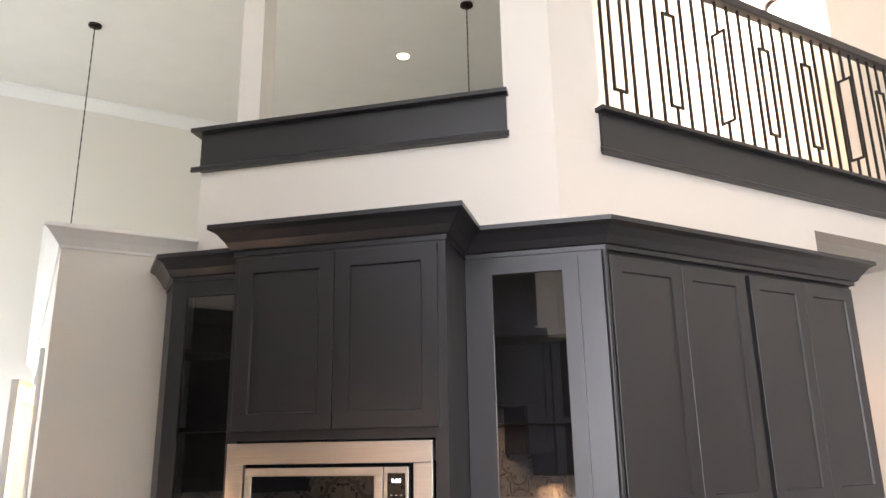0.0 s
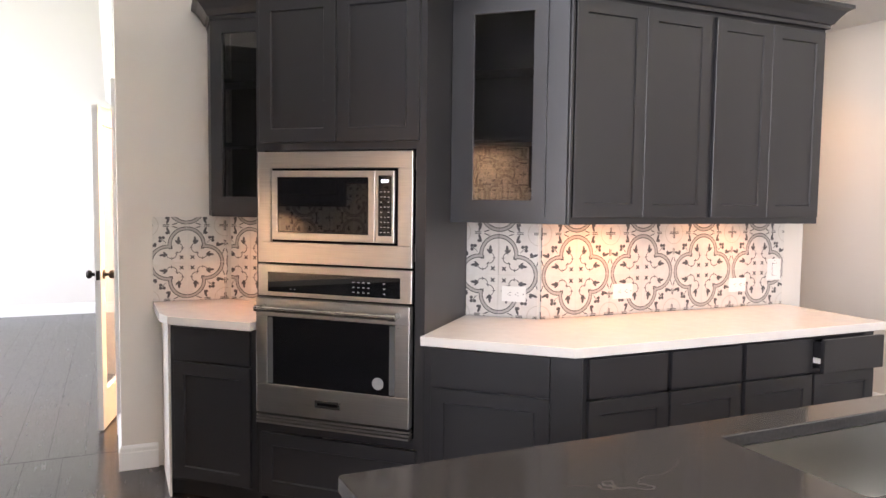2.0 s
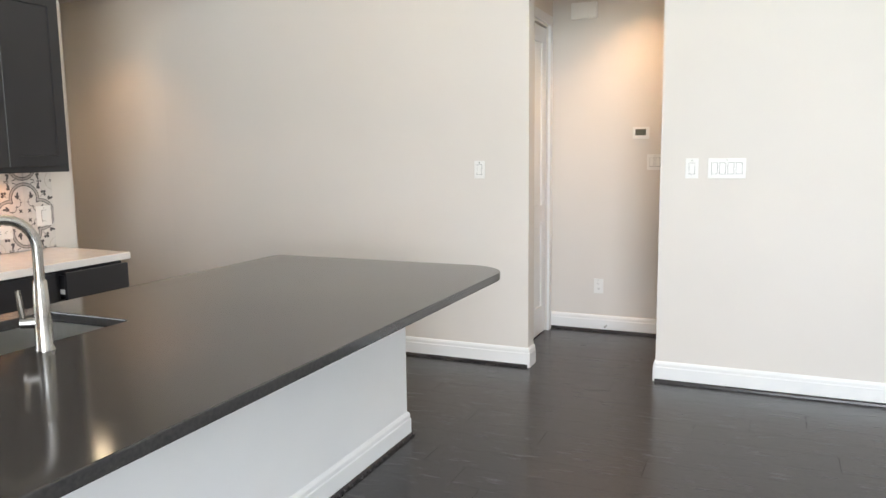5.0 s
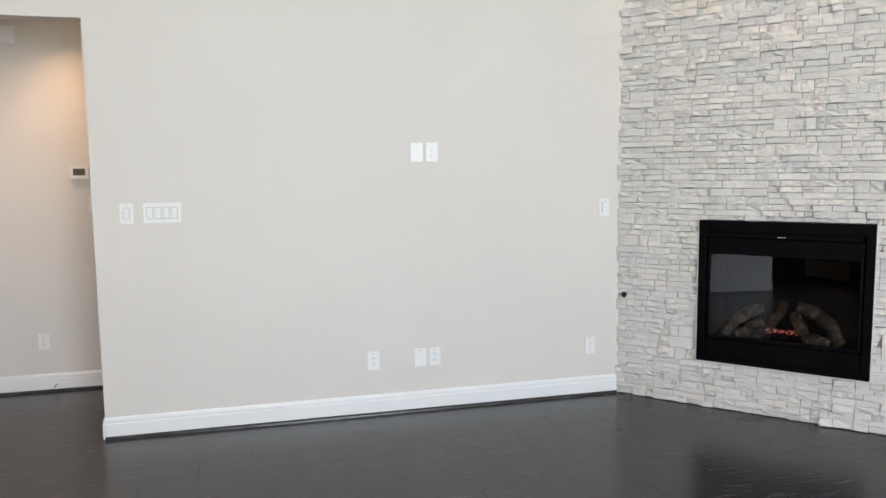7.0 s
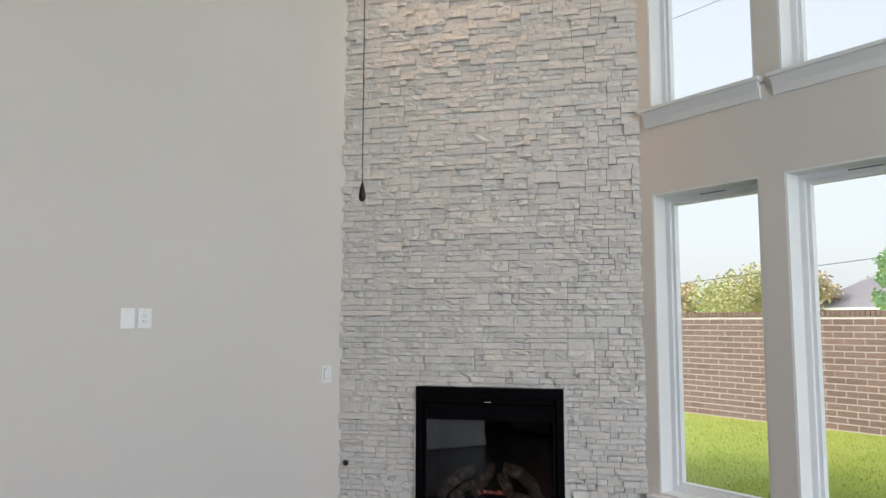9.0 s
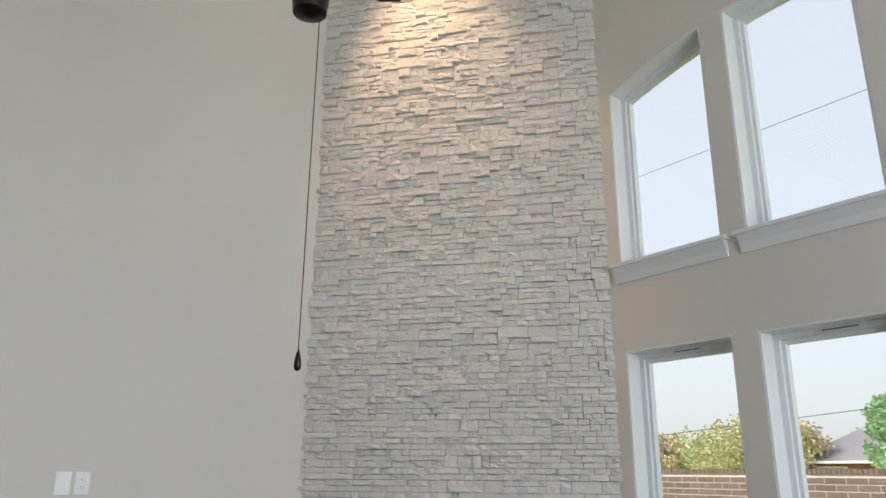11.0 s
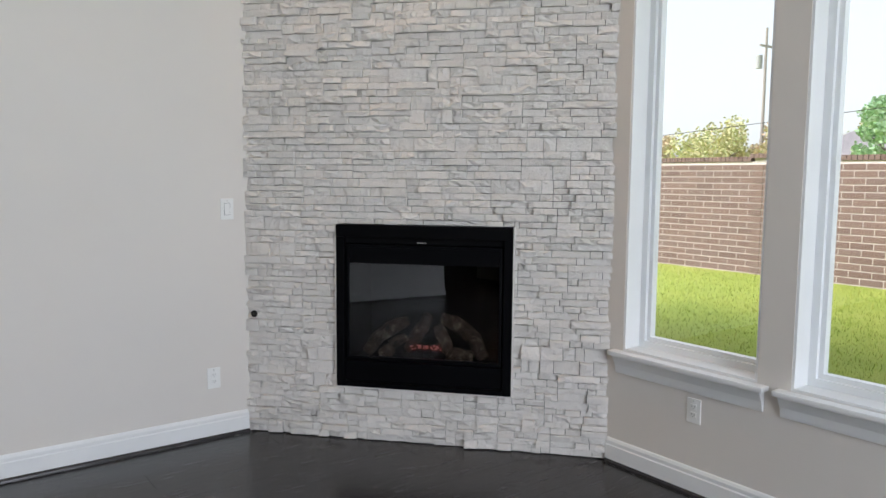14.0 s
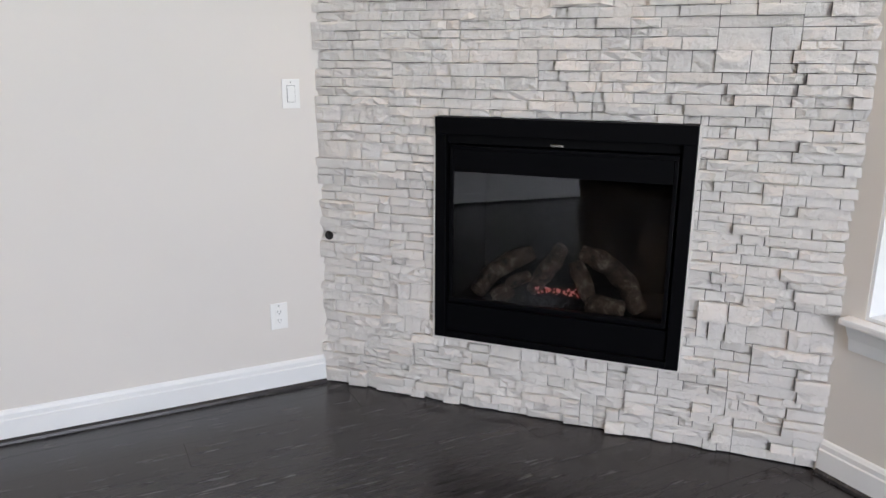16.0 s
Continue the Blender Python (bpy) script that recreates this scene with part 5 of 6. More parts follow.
# ---- wall plates ----
def plate(name, m, w, h, kinds, label, category, group=""):
    """A cover plate lying on local y = 0 and facing -y. kinds: rocker, outlet or blank for each gang."""
    ob = group_at(name, m, label, category, group)
    part("cover", boxes((-w / 2, w / 2, -0.006, 0, -h / 2, h / 2), bevel=0.0018), M_PLATE, ob, "white cover plate")
    n = len(kinds)
    for i, kind in enumerate(kinds):
        c = (i - (n - 1) / 2) * 0.046
        if kind == "rocker":
            part("rocker", boxes((c - 0.016, c + 0.016, -0.010, -0.0062, -0.033, 0.033), bevel=0.0015), M_PLATE, ob, "white rocker switch")
            part("gap", boxes((c - 0.0175, c + 0.0175, -0.0066, -0.0061, -0.0345, 0.0345)), M_SLOT, ob, "thin shadow gap")
        elif kind == "outlet":
            for s in (-1, 1):
                soc = part("socket", boxes((c - 0.0165, c + 0.0165, -0.0085, -0.0061, s * 0.0195 - 0.014, s * 0.0195 + 0.014), bevel=0.001), M_PLATE, ob, "white socket face")
                z = s * 0.0195
                part("slots", boxes((c - 0.008, c - 0.006, -0.0090, -0.0086, z - 0.002, z + 0.007), (c + 0.006, c + 0.008, -0.0090, -0.0086, z - 0.002, z + 0.006), (c - 0.002, c + 0.002, -0.0090, -0.0086, z - 0.010, z - 0.006)), M_SLOT, soc, "dark plug slots")
    part("screw", cyl(bmesh.new(), (0, -0.0061, h / 2 - 0.012), (0, -0.0072, h / 2 - 0.012), 0.0028, n=8), M_CHROME, ob, "tiny screw head")
    return ob


hp = lambda y, z: pose(HX, y, z, 0, 0, -90)
plate("switch_plate", hp(-0.505, 1.355), 0.075, 0.120, ["rocker"], "single white rocker switch on the hall wall", "light switch", "wall switches")
plate("switch_plate", hp(-0.703, 1.355), 0.212, 0.120, ["rocker"] * 4, "white four-gang rocker switch plate on the hall wall", "light switch", "wall switches")
plate("switch_plate", hp(0.872, 1.350), 0.075, 0.120, ["rocker"], "single white rocker switch beside the hall opening", "light switch", "wall switches")
plate("switch_plate", hp(-3.577, 1.324), 0.075, 0.120, ["rocker"], "single white rocker switch beside the stone chimney", "light switch", "wall switches")
plate("blank_plate", hp(-2.256, 1.705), 0.080, 0.122, ["blank"], "blank white cover plate high on the wall", "cover plate", "cover plates")
plate("outlet_plate", hp(-2.355, 1.705), 0.078, 0.120, ["outlet"], "white double outlet high on the wall for a television", "outlet", "wall outlets")
plate("outlet_plate", hp(-1.949, 0.361), 0.076, 0.120, ["outlet"], "white double outlet low on the hall wall", "outlet", "wall outlets")
plate("blank_plate", hp(-2.260, 0.361), 0.080, 0.120, ["blank"], "blank white cover plate low on the wall", "cover plate", "cover plates")
plate("outlet_plate", hp(-2.360, 0.361), 0.076, 0.120, ["outlet"], "white double outlet beside a blank plate", "outlet", "wall outlets")
plate("outlet_plate", hp(-3.480, 0.354), 0.076, 0.120, ["outlet"], "white double outlet low beside the stone chimney", "outlet", "wall outlets")
plate("outlet_plate", pose(1.762, WY, 0.413, 0, 0, 180), 0.076, 0.120, ["outlet"], "white double outlet below the tall window", "outlet", "wall outlets")
for m, kinds, w in ((DIAG @ pose(-0.120, -0.012, 1.033, 0, 90, 0), ["outlet"], 0.076), (pose(1.209, KY - 0.012, 1.033, 0, 90, 0), ["outlet"], 0.076),
                    (pose(1.988, KY - 0.012, 1.037, 0, 90, 0), ["outlet"], 0.076), (pose(2.262, KY - 0.012, 1.115), ["rocker"], 0.10)):
    plate("splash_outlet", m, w, 0.120, kinds, "white cover plate set in the patterned tiles", "outlet", "backsplash outlets")

# side hall: door, thermostat, chime, plates
bp = lambda y, z: pose(5.035, y + 0.03, z, 0, 0, -90)
plate("switch_plate", bp(-0.159, 1.375), 0.12, 0.120, ["rocker", "rocker"], "white double rocker switch in the side hall", "light switch", "wall switches")
plate("outlet_plate", bp(0.262, 0.375), 0.076, 0.120, ["outlet"], "white outlet low in the side hall", "outlet", "wall outlets")
th = group_at("thermostat", bp(-0.049, 1.60), "small white thermostat with a dark screen", "thermostat")
part("case", boxes((-0.062, 0.062, -0.025, 0, -0.045, 0.045), bevel=0.005), M_PLATE, th, "white plastic case")
part("screen", boxes((-0.040, 0.040, -0.0262, -0.0251, -0.018, 0.030)), plain("thermostat_screen", (0.10, 0.11, 0.09), 0.2, bump=0.0), th, "dark grey display")
ch = group_at("door_chime", bp(0.403, 2.555), "off-white door chime box high in the side hall", "door chime")
part("case", boxes((-0.10, 0.10, -0.045, 0, -0.06, 0.06), bevel=0.006), M_PLATE, ch)
ds = group_at("door_stop", pose(5.018, 0.22, 0.055), "small spring door stop on the baseboard", "door stop")
part("spring", cyl(bmesh.new(), (0, 0, 0), (-0.07, 0, 0), 0.006, n=8), M_CHROME, ds, smooth=True)


def panel_door(bm, w, h, t=0.035):
    rows = [(0.12, 0.20), (0.95, 1.05), (h - 0.13, h)]
    box(bm, 0, 0.11, 0, t, 0, h)
    box(bm, w - 0.11, w, 0, t, 0, h)
    for z0, z1 in ((0, 0.22), (0.90, 1.04), (h - 0.12, h)):
        box(bm, 0.11, w - 0.11, 0, t, z0, z1)
    for z0, z1 in ((0.22, 0.90), (1.04, h - 0.12)):
        box(bm, 0.11, w - 0.11, 0.012, t - 0.012, z0, z1)
        box(bm, 0.15, w - 0.15, 0.006, t - 0.006, z0 + 0.04, z1 - 0.04, 0.004)
    return bm


hd = group_at("door_1", pose(HX + 0.275, 0.705, 0.008), "closed white two-panel door in the side hall", "door")
hd["kind"] = "structure"
part("leaf", panel_door(bmesh.new(), 0.78, 2.41), M_TRIM, hd, "white panelled door leaf")
bm = boxes((-0.075, -0.003, -0.033, -0.0152, -0.006, 2.44), (0.783, 0.855, -0.033, -0.0152, -0.006, 2.44), (-0.075, 0.855, -0.033, -0.0152, 2.4405, 2.51))
part("casing", bm, M_TRIM, hd, "white door casing")

# pantry: glazed door standing ajar
pd = group_at("door_2", pose(-1.09, 5.865, 0.01, 0, 0, 257), "white glazed pantry door standing ajar with dark knobs", "door")
pd["kind"] = "structure"
W, H, T = 0.76, 2.03, 0.035
bm = boxes((0, 0.10, 0, T, 0, H), (W - 0.10, W, 0, T, 0, H), (0.10, W - 0.10, 0, T, 0, 0.24), (0.10, W - 0.10, 0, T, H - 0.11, H))
part("leaf", bm, M_TRIM, pd, "white stile and rail frame")
bm = boxes((0.10, W - 0.10, 0.014, 0.020, 0.24, H - 0.11))
gp = part("door_glass", bm, M_GLASS, pd, "clear full-height glass")
for s, y in ((-1, 0.0), (1, T)):
    kn = lathe(bmesh.new(), [(0.030, 0), (0.030, 0.006), (0.012, 0.010), (0.010, 0.030), (0.024, 0.038), (0.028, 0.052), (0.020, 0.064), (0.006, 0.066)], 18)
    part("knob", kn, M_BRONZE, pd, "round dark bronze knob", m=pose(W - 0.065, y, 0.98, 90 if s < 0 else -90, 0, 0), smooth=True)
part("latch", boxes((W, W + 0.0015, 0.006, T - 0.006, 0.95, 1.01)), M_BRONZE, pd, "dark latch plate")
structure("trim", boxes((-1.152, -1.1305, 5.02, 5.09, 0, 2.12), (-1.152, -1.1305, 5.88, 5.95, 0, 2.12), (-1.152, -1.1305, 5.02, 5.95, 2.1205, 2.19)), M_TRIM, "white casing around the pantry doorway", "trim")

# ---- loft rail ----
rail = group_at("loft_railing", pose(0, 0, 0), "black iron baluster railing with oblong rings and a dark wooden handrail", "railing")
RZ0, RZ1, RY = 3.180, 4.085, KY + 0.045
part("handrail", boxes((1.0, HX - 0.001, RY - 0.032, RY + 0.032, RZ1, RZ1 + 0.058), bevel=0.008), M_CAB, rail, "dark stained handrail")
s = 0.0065
k = 0
x = 1.09
while x < HX - 0.03:
    bm = bmesh.new()
    if k % 4 == 1:
        zr0, zr1 = 3.345, 3.885
        wide = 0.040
        flat = (k // 4) % 3 == 2
        box(bm, x - s, x + s, RY - s, RY + s, RZ0, zr0)
        box(bm, x - s, x + s, RY - s, RY + s, zr1, RZ1 + 0.002)
        for sg in (-1, 1):
            if flat:
                box(bm, x - s, x + s, RY + sg * wide - s, RY + sg * wide + s, zr0, zr1)
            else:
                box(bm, x + sg * wide - s, x + sg * wide + s, RY - s, RY + s, zr0, zr1)
        for z in (zr0, zr1):
            if flat:
                box(bm, x - s * 0.99, x + s * 0.99, RY - wide - s, RY + wide + s, z - s, z + s)
            else:
                box(bm, x - wide - s, x + wide + s, RY - s * 0.99, RY + s * 0.99, z - s, z + s)
        part("baluster", bm, M_IRON, rail, "black iron baluster with an oblong ring")
    else:
        box(bm, x - s, x + s, RY - s, RY + s, RZ0, RZ1 + 0.002)
        part("baluster", bm, M_IRON, rail, "plain square black iron baluster")
    x += 0.0968
    k += 1


# ---- lamps ----
def downlight(x, y, z, label, power=0.0, angle=110, aim=None, tint=WARM):
    ob = group_at("recessed_light", pose(x, y, z), label, "ceiling light", "recessed lights")
    part("trim_ring", lathe(bmesh.new(), [(0.088, -0.001), (0.085, -0.006), (0.066, -0.006), (0.066, -0.001)], 24), M_PLATE, ob, "white trim ring")
    part("lens", cyl(bmesh.new(), (0, 0, -0.0065), (0, 0, -0.0085), 0.062, n=24), M_LAMP, ob, "glowing warm lens")
    if power:
        spot("recessed_lamp", (x, y, z - 0.02), aim or (x, y, 0), power, angle, tint, 0.8, 0.06)


downlight(2.109, 7.435, CEIL, "warm recessed light in the high dining ceiling", 60)
downlight(2.9, -3.55, CEIL, "warm recessed light above the stone chimney", 100, 70, (3.15, -4.3, 4.6))
downlight(3.30, 4.0, 2.79, "warm recessed light under the loft", 9)
downlight(4.55, -0.05, 2.90, "warm recessed light in the side hall", 22)
downlight(0.3, 1.0, CEIL, "warm recessed light above the island", 62, 90, tint=(1.0, 0.74, 0.50))
downlight(1.9, 1.0, CEIL, "warm recessed light above the island", 62, 90, tint=(1.0, 0.74, 0.50))
fl = group_at("flush_light", pose(4.42, 4.29, 5.50), "round glowing flush ceiling light on the loft landing", "ceiling light")
part("canopy", lathe(bmesh.new(), [(0.10, 0), (0.19, -0.01), (0.19, -0.035), (0.17, -0.045)], 28), M_BRONZE, fl, "dark metal ring", smooth=True)
part("shade", lathe(bmesh.new(), [(0.168, -0.046), (0.155, -0.085), (0.11, -0.115), (0.04, -0.128)], 28), M_LAMP, fl, "glowing glass bowl", smooth=True)
lp_ = bpy.data.lights.new("loft_lamp", "POINT")
lp_.energy, lp_.color, lp_.shadow_soft_size = 42, (1.0, 0.78, 0.58), 0.12
new("loft_lamp", lp_).location = (4.42, 4.29, 5.25)
pl_ = bpy.data.lights.new("pantry_lamp", "POINT")
pl_.energy, pl_.color, pl_.shadow_soft_size = 45, WARM, 0.08
new("pantry_lamp", pl_).location = (-0.1, 5.6, 2.4)


def pendant(x, y, low, label):
    ob = group_at("pendant_light", pose(x, y, CEIL), label, "pendant light", "dining pendants")
    part("canopy", lathe(bmesh.new(), [(0.065, 0), (0.065, -0.018), (0.045, -0.030), (0.010, -0.034)], 20), M_BRONZE, ob, "dark round canopy", smooth=True)
    bm = bmesh.new()
    for ph in (0, math.pi):
        n = 110
        tube(bm, [(0.0035 * math.cos(ph + i * 0.9), 0.0035 * math.sin(ph + i * 0.9), -0.03 - (CEIL - low - 0.03) * i / n) for i in range(n + 1)], 0.0035, 5)
    part("cord", bm, M_IRON, ob, "long twisted cord")
    part("shade", lathe(bmesh.new(), [(0.02, 0), (0.05, -0.02), (0.12, -0.14), (0.13, -0.20), (0.125, -0.20), (0.02, -0.012)], 24), M_BRONZE, ob, "small dark shade", m=pose(0, 0, low - CEIL + 0.01), smooth=True)


pendant(-0.982, 8.363, 2.9, "dark pendant hanging on a long cord over the dining room")
pendant(2.228, 6.249, 4.0, "dark pendant hanging on a long cord beyond the slanted opening")

# under-cabinet lights: slim bars, each with one or two bright ends
for x0, x1, hot in ((0.78, 1.17, (0.93, 1.13)), (1.55, 1.96, (1.94,))):
    y = 3.0
    ob = group_at("light_bar", pose((x0 + x1) / 2, y, UP0 + 0.0175), "slim warm light bar under the upper cabinet", "under-cabinet light", "light bars")
    h = (x1 - x0) / 2
    part("case", boxes((-h, h, -0.018, 0.018, -0.010, 0), bevel=0.002), M_PLATE, ob, "slim white case")
    part("lens", boxes((-h + 0.006, h - 0.006, -0.008, 0.008, -0.0125, -0.0102)), M_BARGLOW, ob, "glowing lens strip")
    for x in hot:
        spot("bar_lamp", (x, y - 0.03, UP0 + 0.002), (x, y + 0.02, 0.9), 0.8, 150, AMBER, 0.9, 0.03)
px, py = dg(-1.42, -0.14)
ob = group_at("puck_light", pose(px, py, UP0 + 0.018), "small warm puck light under the glass cabinet", "under-cabinet light", "puck lights")
part("case", lathe(bmesh.new(), [(0.034, 0), (0.034, -0.008), (0.028, -0.011)], 20), M_PLATE, ob, smooth=True)
part("lens", cyl(bmesh.new(), (0, 0, -0.0112), (0, 0, -0.0125), 0.024, n=16), M_LAMP, ob, "glowing lens")
spot("puck_lamp", (px, py, UP0 + 0.002), (px, py, 0.9), 2.2, 150, AMBER, 0.9, 0.03)

# ---- ceiling fan ----
FX, FY = 0.945, -2.212
fan = group_at("ceiling_fan", pose(FX, FY, CEIL), "dark bronze ceiling fan on a long downrod with a pull chain", "ceiling fan")
part("canopy", lathe(bmesh.new(), [(0.075, 0), (0.075, -0.04), (0.045, -0.09), (0.014, -0.10)], 24), M_BRONZE, fan, smooth=True)
zf = 3.585 - CEIL
part("downrod", cyl(bmesh.new(), (0, 0, -0.09), (0, 0, zf + 0.13), 0.013, n=12), M_BRONZE, fan, smooth=True)
part("motor", lathe(bmesh.new(), [(0.015, 0.14), (0.06, 0.12), (0.13, 0.07), (0.145, 0.0), (0.13, -0.05), (0.06, -0.10), (0.055, -0.42), (0.058, -0.43), (0.050, -0.50), (0.01, -0.515)], 28), M_BRONZE, fan, "bronze motor housing", m=pose(0, 0, zf), smooth=True)
for k in range(5):
    bm = bmesh.new()
    prism(bm, [(0.20, -0.05), (0.34, -0.066), (0.64, -0.070), (0.68, -0.045), (0.68, 0.045), (0.64, 0.070), (0.34, 0.066), (0.20, 0.05)], -0.004, 0.004)
    part("blade", bm, M_BRONZE, fan, "dark flat blade", m=pose(0, 0, zf + 0.015, 10, 0, 20 + 72 * k))
    part("blade_iron", boxes((0.11, 0.25, -0.018, 0.018, -0.014, -0.006), bevel=0.002), M_BRONZE, fan, "blade bracket", m=pose(0, 0, zf + 0.015, 10, 0, 20 + 72 * k))
cxo, cyo = 0.9355 - FX, -2.241 - FY
bm = bmesh.new()
zc = 2.022 - CEIL
n = 170
for i in range(n):
    z = zc + 0.05 + (3.08 - 2.08) * i / n
    bmesh.ops.create_icosphere(bm, subdivisions=1, radius=0.0023, matrix=Matrix.Translation((cxo, cyo, z)))
cyl(bm, (cxo, cyo, zc + 0.045), (cxo, cyo, 3.09 - CEIL), 0.0009, n=5)
tagged(part("pull_chain", bm, M_BRONZE, fan, "fine beaded pull chain"), kind="stuff")
part("chain_fob", lathe(bmesh.new(), [(0.002, 0.055), (0.004, 0.048), (0.0075, 0.034), (0.010, 0.016), (0.009, 0.006), (0.004, 0)], 14, (cxo, cyo, zc)), M_BRONZE, fan, "dark wooden acorn fob", smooth=True)

# ---- outdoors ----
bm = bmesh.new()
gxs = [-600, -120, -40, -12, -6, 0, 4, 8, 12, 20, 40, 120, 600]
gys = [-900, -300, -120, -60, -40, -25, -16, -12.4, -11, -9.5, -8, -6.5, -5.28, 12, 60, 600]
gz = {-12.4: 0.10, -11: 0.06, -9.5: -0.03, -8: -0.10, -6.5: -0.15, -5.28: -0.16, 12: -0.16, 60: -0.16, 600: -0.16}
grid = [[bm.verts.new((x, y, gz.get(y, 0.10))) for x in gxs] for y in gys]
for a, b in zip(grid, grid[1:]):
    for i in range(len(gxs) - 1):
        bm.faces.new((a[i], a[i + 1], b[i + 1], b[i]))
structure("ground", bm, M_GRASS, "green lawn with yellowed patches behind the house", "ground")

rnd = random.Random(11)
bm = bmesh.new()
for k in range(34000):
    x, y = rnd.uniform(1.5, 11.5), rnd.uniform(-12.3, -6.6)
    z = np.interp(y, [-12.4, -11, -9.5, -8, -6.5], [0.10, 0.06, -0.03, -0.10, -0.15])
    h, w, a = rnd.uniform(0.018, 0.045), rnd.uniform(0.003, 0.007), rnd.uniform(0, 6.28)
    dx, dy = math.cos(a) * w, math.sin(a) * w
    lx, ly = rnd.uniform(-0.02, 0.02), rnd.uniform(-0.02, 0.02)
    bm.faces.new((bm.verts.new((x - dx, y - dy, z - 0.005)), bm.verts.new((x + dx, y + dy, z - 0.005)), bm.verts.new((x + lx, y + ly, z + h))))
M_BLADE = leaf_mat("grass_blades", [(0.0, (0.22, 0.33, 0.035)), (0.6, (0.32, 0.40, 0.05)), (1.0, (0.46, 0.43, 0.12))])
tagged(finish("grass", bm, M_BLADE), "short green grass blades on the lawn", "grass", "", "stuff")

FYY, FT = -12.42, 1.865


def ground_z(y):
    return float(np.interp(y, [-12.4, -11, -9.5, -8, -6.5], [0.10, 0.06, -0.03, -0.10, -0.15]))


def far_tree(x, y, h, r, mat, seed, label):
    rr = random.Random(seed)
    ob = group_at("tree", pose(x, y, 0.1), label, "tree", "trees beyond the fence")
    bm = bmesh.new()
    tube(bm, [(0, 0, 0), (0.05, 0.02, h * 0.3), (0.0, 0.08, h * 0.6), (0.05, 0, h * 0.85)], [0.22, 0.17, 0.10, 0.04], 8)
    for k in range(7):
        a, z = rr.uniform(0, 6.28), rr.uniform(0.35, 0.6) * h
        tube(bm, [(0, 0, z), (math.cos(a) * r * 0.4, math.sin(a) * r * 0.4, z + h * 0.12), (math.cos(a) * r * 0.7, math.sin(a) * r * 0.7, z + h * 0.2)], [0.08, 0.05, 0.02], 5)
    part("trunk", bm, M_BARK, ob, "branching trunk")
    verts, faces = [], []
    clumps = []
    for k in range(30):
        a, e = rr.uniform(0, 6.28), rr.uniform(-0.5, 1.0)
        q = r * rr.uniform(0.35, 0.95) * math.cos(e * 0.9)
        clumps.append((math.cos(a) * q, math.sin(a) * q, h * 0.62 + e * h * 0.36, rr.uniform(0.2, 0.42) * r))
    for cx, cy, cz, cr in clumps:
        for j in range(150):
            v = Vector((rr.gauss(0, 1), rr.gauss(0, 1), rr.gauss(0, 0.8))).normalized() * cr * rr.uniform(0.5, 1.1)
            p = Vector((cx, cy, cz)) + v
            u = Vector((rr.uniform(-1, 1), rr.uniform(-1, 1), rr.uniform(-1, 1))).normalized() * 0.11
            w = u.orthogonal().normalized() * 0.085
            i = len(verts)
            verts += [p - u, p + w, p + u, p - w]
            faces.append((i, i + 1, i + 2, i + 3))
    me = bpy.data.meshes.new("crown")
    me.from_pydata(verts, [], faces)
    me.materials.append(mat)
    cr = new("crown", me)
    cr.parent = ob
    tagged(cr, "ragged leafy crown")


far_tree(27.0, -44, 4.8, 2.6, M_LEAFY, 1, "rounded tree turning yellow behind the fence")
far_tree(30.3, -47, 4.0, 1.6, M_LEAFG, 2, "small bluish green tree behind the fence")
far_tree(24.0, -46, 4.5, 2.2, M_LEAFR, 3, "orange autumn tree behind the fence")
far_tree(22.6, -56, 5.0, 1.8, M_LEAFY, 4, "small yellowing tree behind a roof")
far_tree(14.9, -40, 5.4, 1.5, M_LEAFG, 5, "fresh green tree behind the fence")
far_tree(33.0, -46, 4.2, 1.8, M_LEAFR, 6, "low orange tree behind the fence")

hs = group_at("house", pose(19.2, -50, 0.1), "single-storey brick house with a grey hipped roof beyond the fence", "house", "neighbouring houses")
part("wall", boxes((-4.5, 4.5, -3.5, 3.5, 0, 2.5)), M_HOUSE, hs, "red brick walls")
bm = bmesh.new()
e = [bm.verts.new(p) for p in ((-5, -4, 2.5), (5, -4, 2.5), (5, 4, 2.5), (-5, 4, 2.5), (-1.8, 0, 4.6), (1.8, 0, 4.6))]
for q in ((0, 1, 5, 4), (1, 2, 5), (2, 3, 4, 5), (3, 0, 4), (3, 2, 1, 0)):
    bm.faces.new([e[i] for i in q])
part("roof", bm, M_ROOF, hs, "grey shingled hipped roof")
part("fascia", boxes((-5.02, 5.02, 4.0, 4.06, 2.36, 2.5), (5.0, 5.035, -4, 4, 2.36, 2.5)), M_TRIM, hs, "white fascia board")
wdw = part("window", boxes((1.6, 3.4, 3.5, 3.56, 1.0, 2.2)), M_TRIM, hs, "white framed window")
part("window_pane", boxes((1.7, 3.3, 3.561, 3.58, 1.1, 2.1)), plain("far_glass", (0.18, 0.28, 0.36), 0.2, bump=0.0), wdw, "bluish pane")
hs2 = group_at("house", pose(34.5, -52, 0.1), "low house with a pale grey roof far beyond the fence", "house", "neighbouring houses")
part("wall", boxes((-4, 4, -3, 3, 0, 2.3)), M_HOUSE, hs2, "red brick walls")
bm = bmesh.new()
e = [bm.verts.new(p) for p in ((-4.5, -3.5, 2.3), (4.5, -3.5, 2.3), (4.5, 3.5, 2.3), (-4.5, 3.5, 2.3), (-2.5, 0, 3.4), (2.5, 0, 3.4))]
for q in ((0, 1, 5, 4), (1, 2, 5), (2, 3, 4, 5), (3, 0, 4), (3, 2, 1, 0)):
    bm.faces.new([e[i] for i in q])
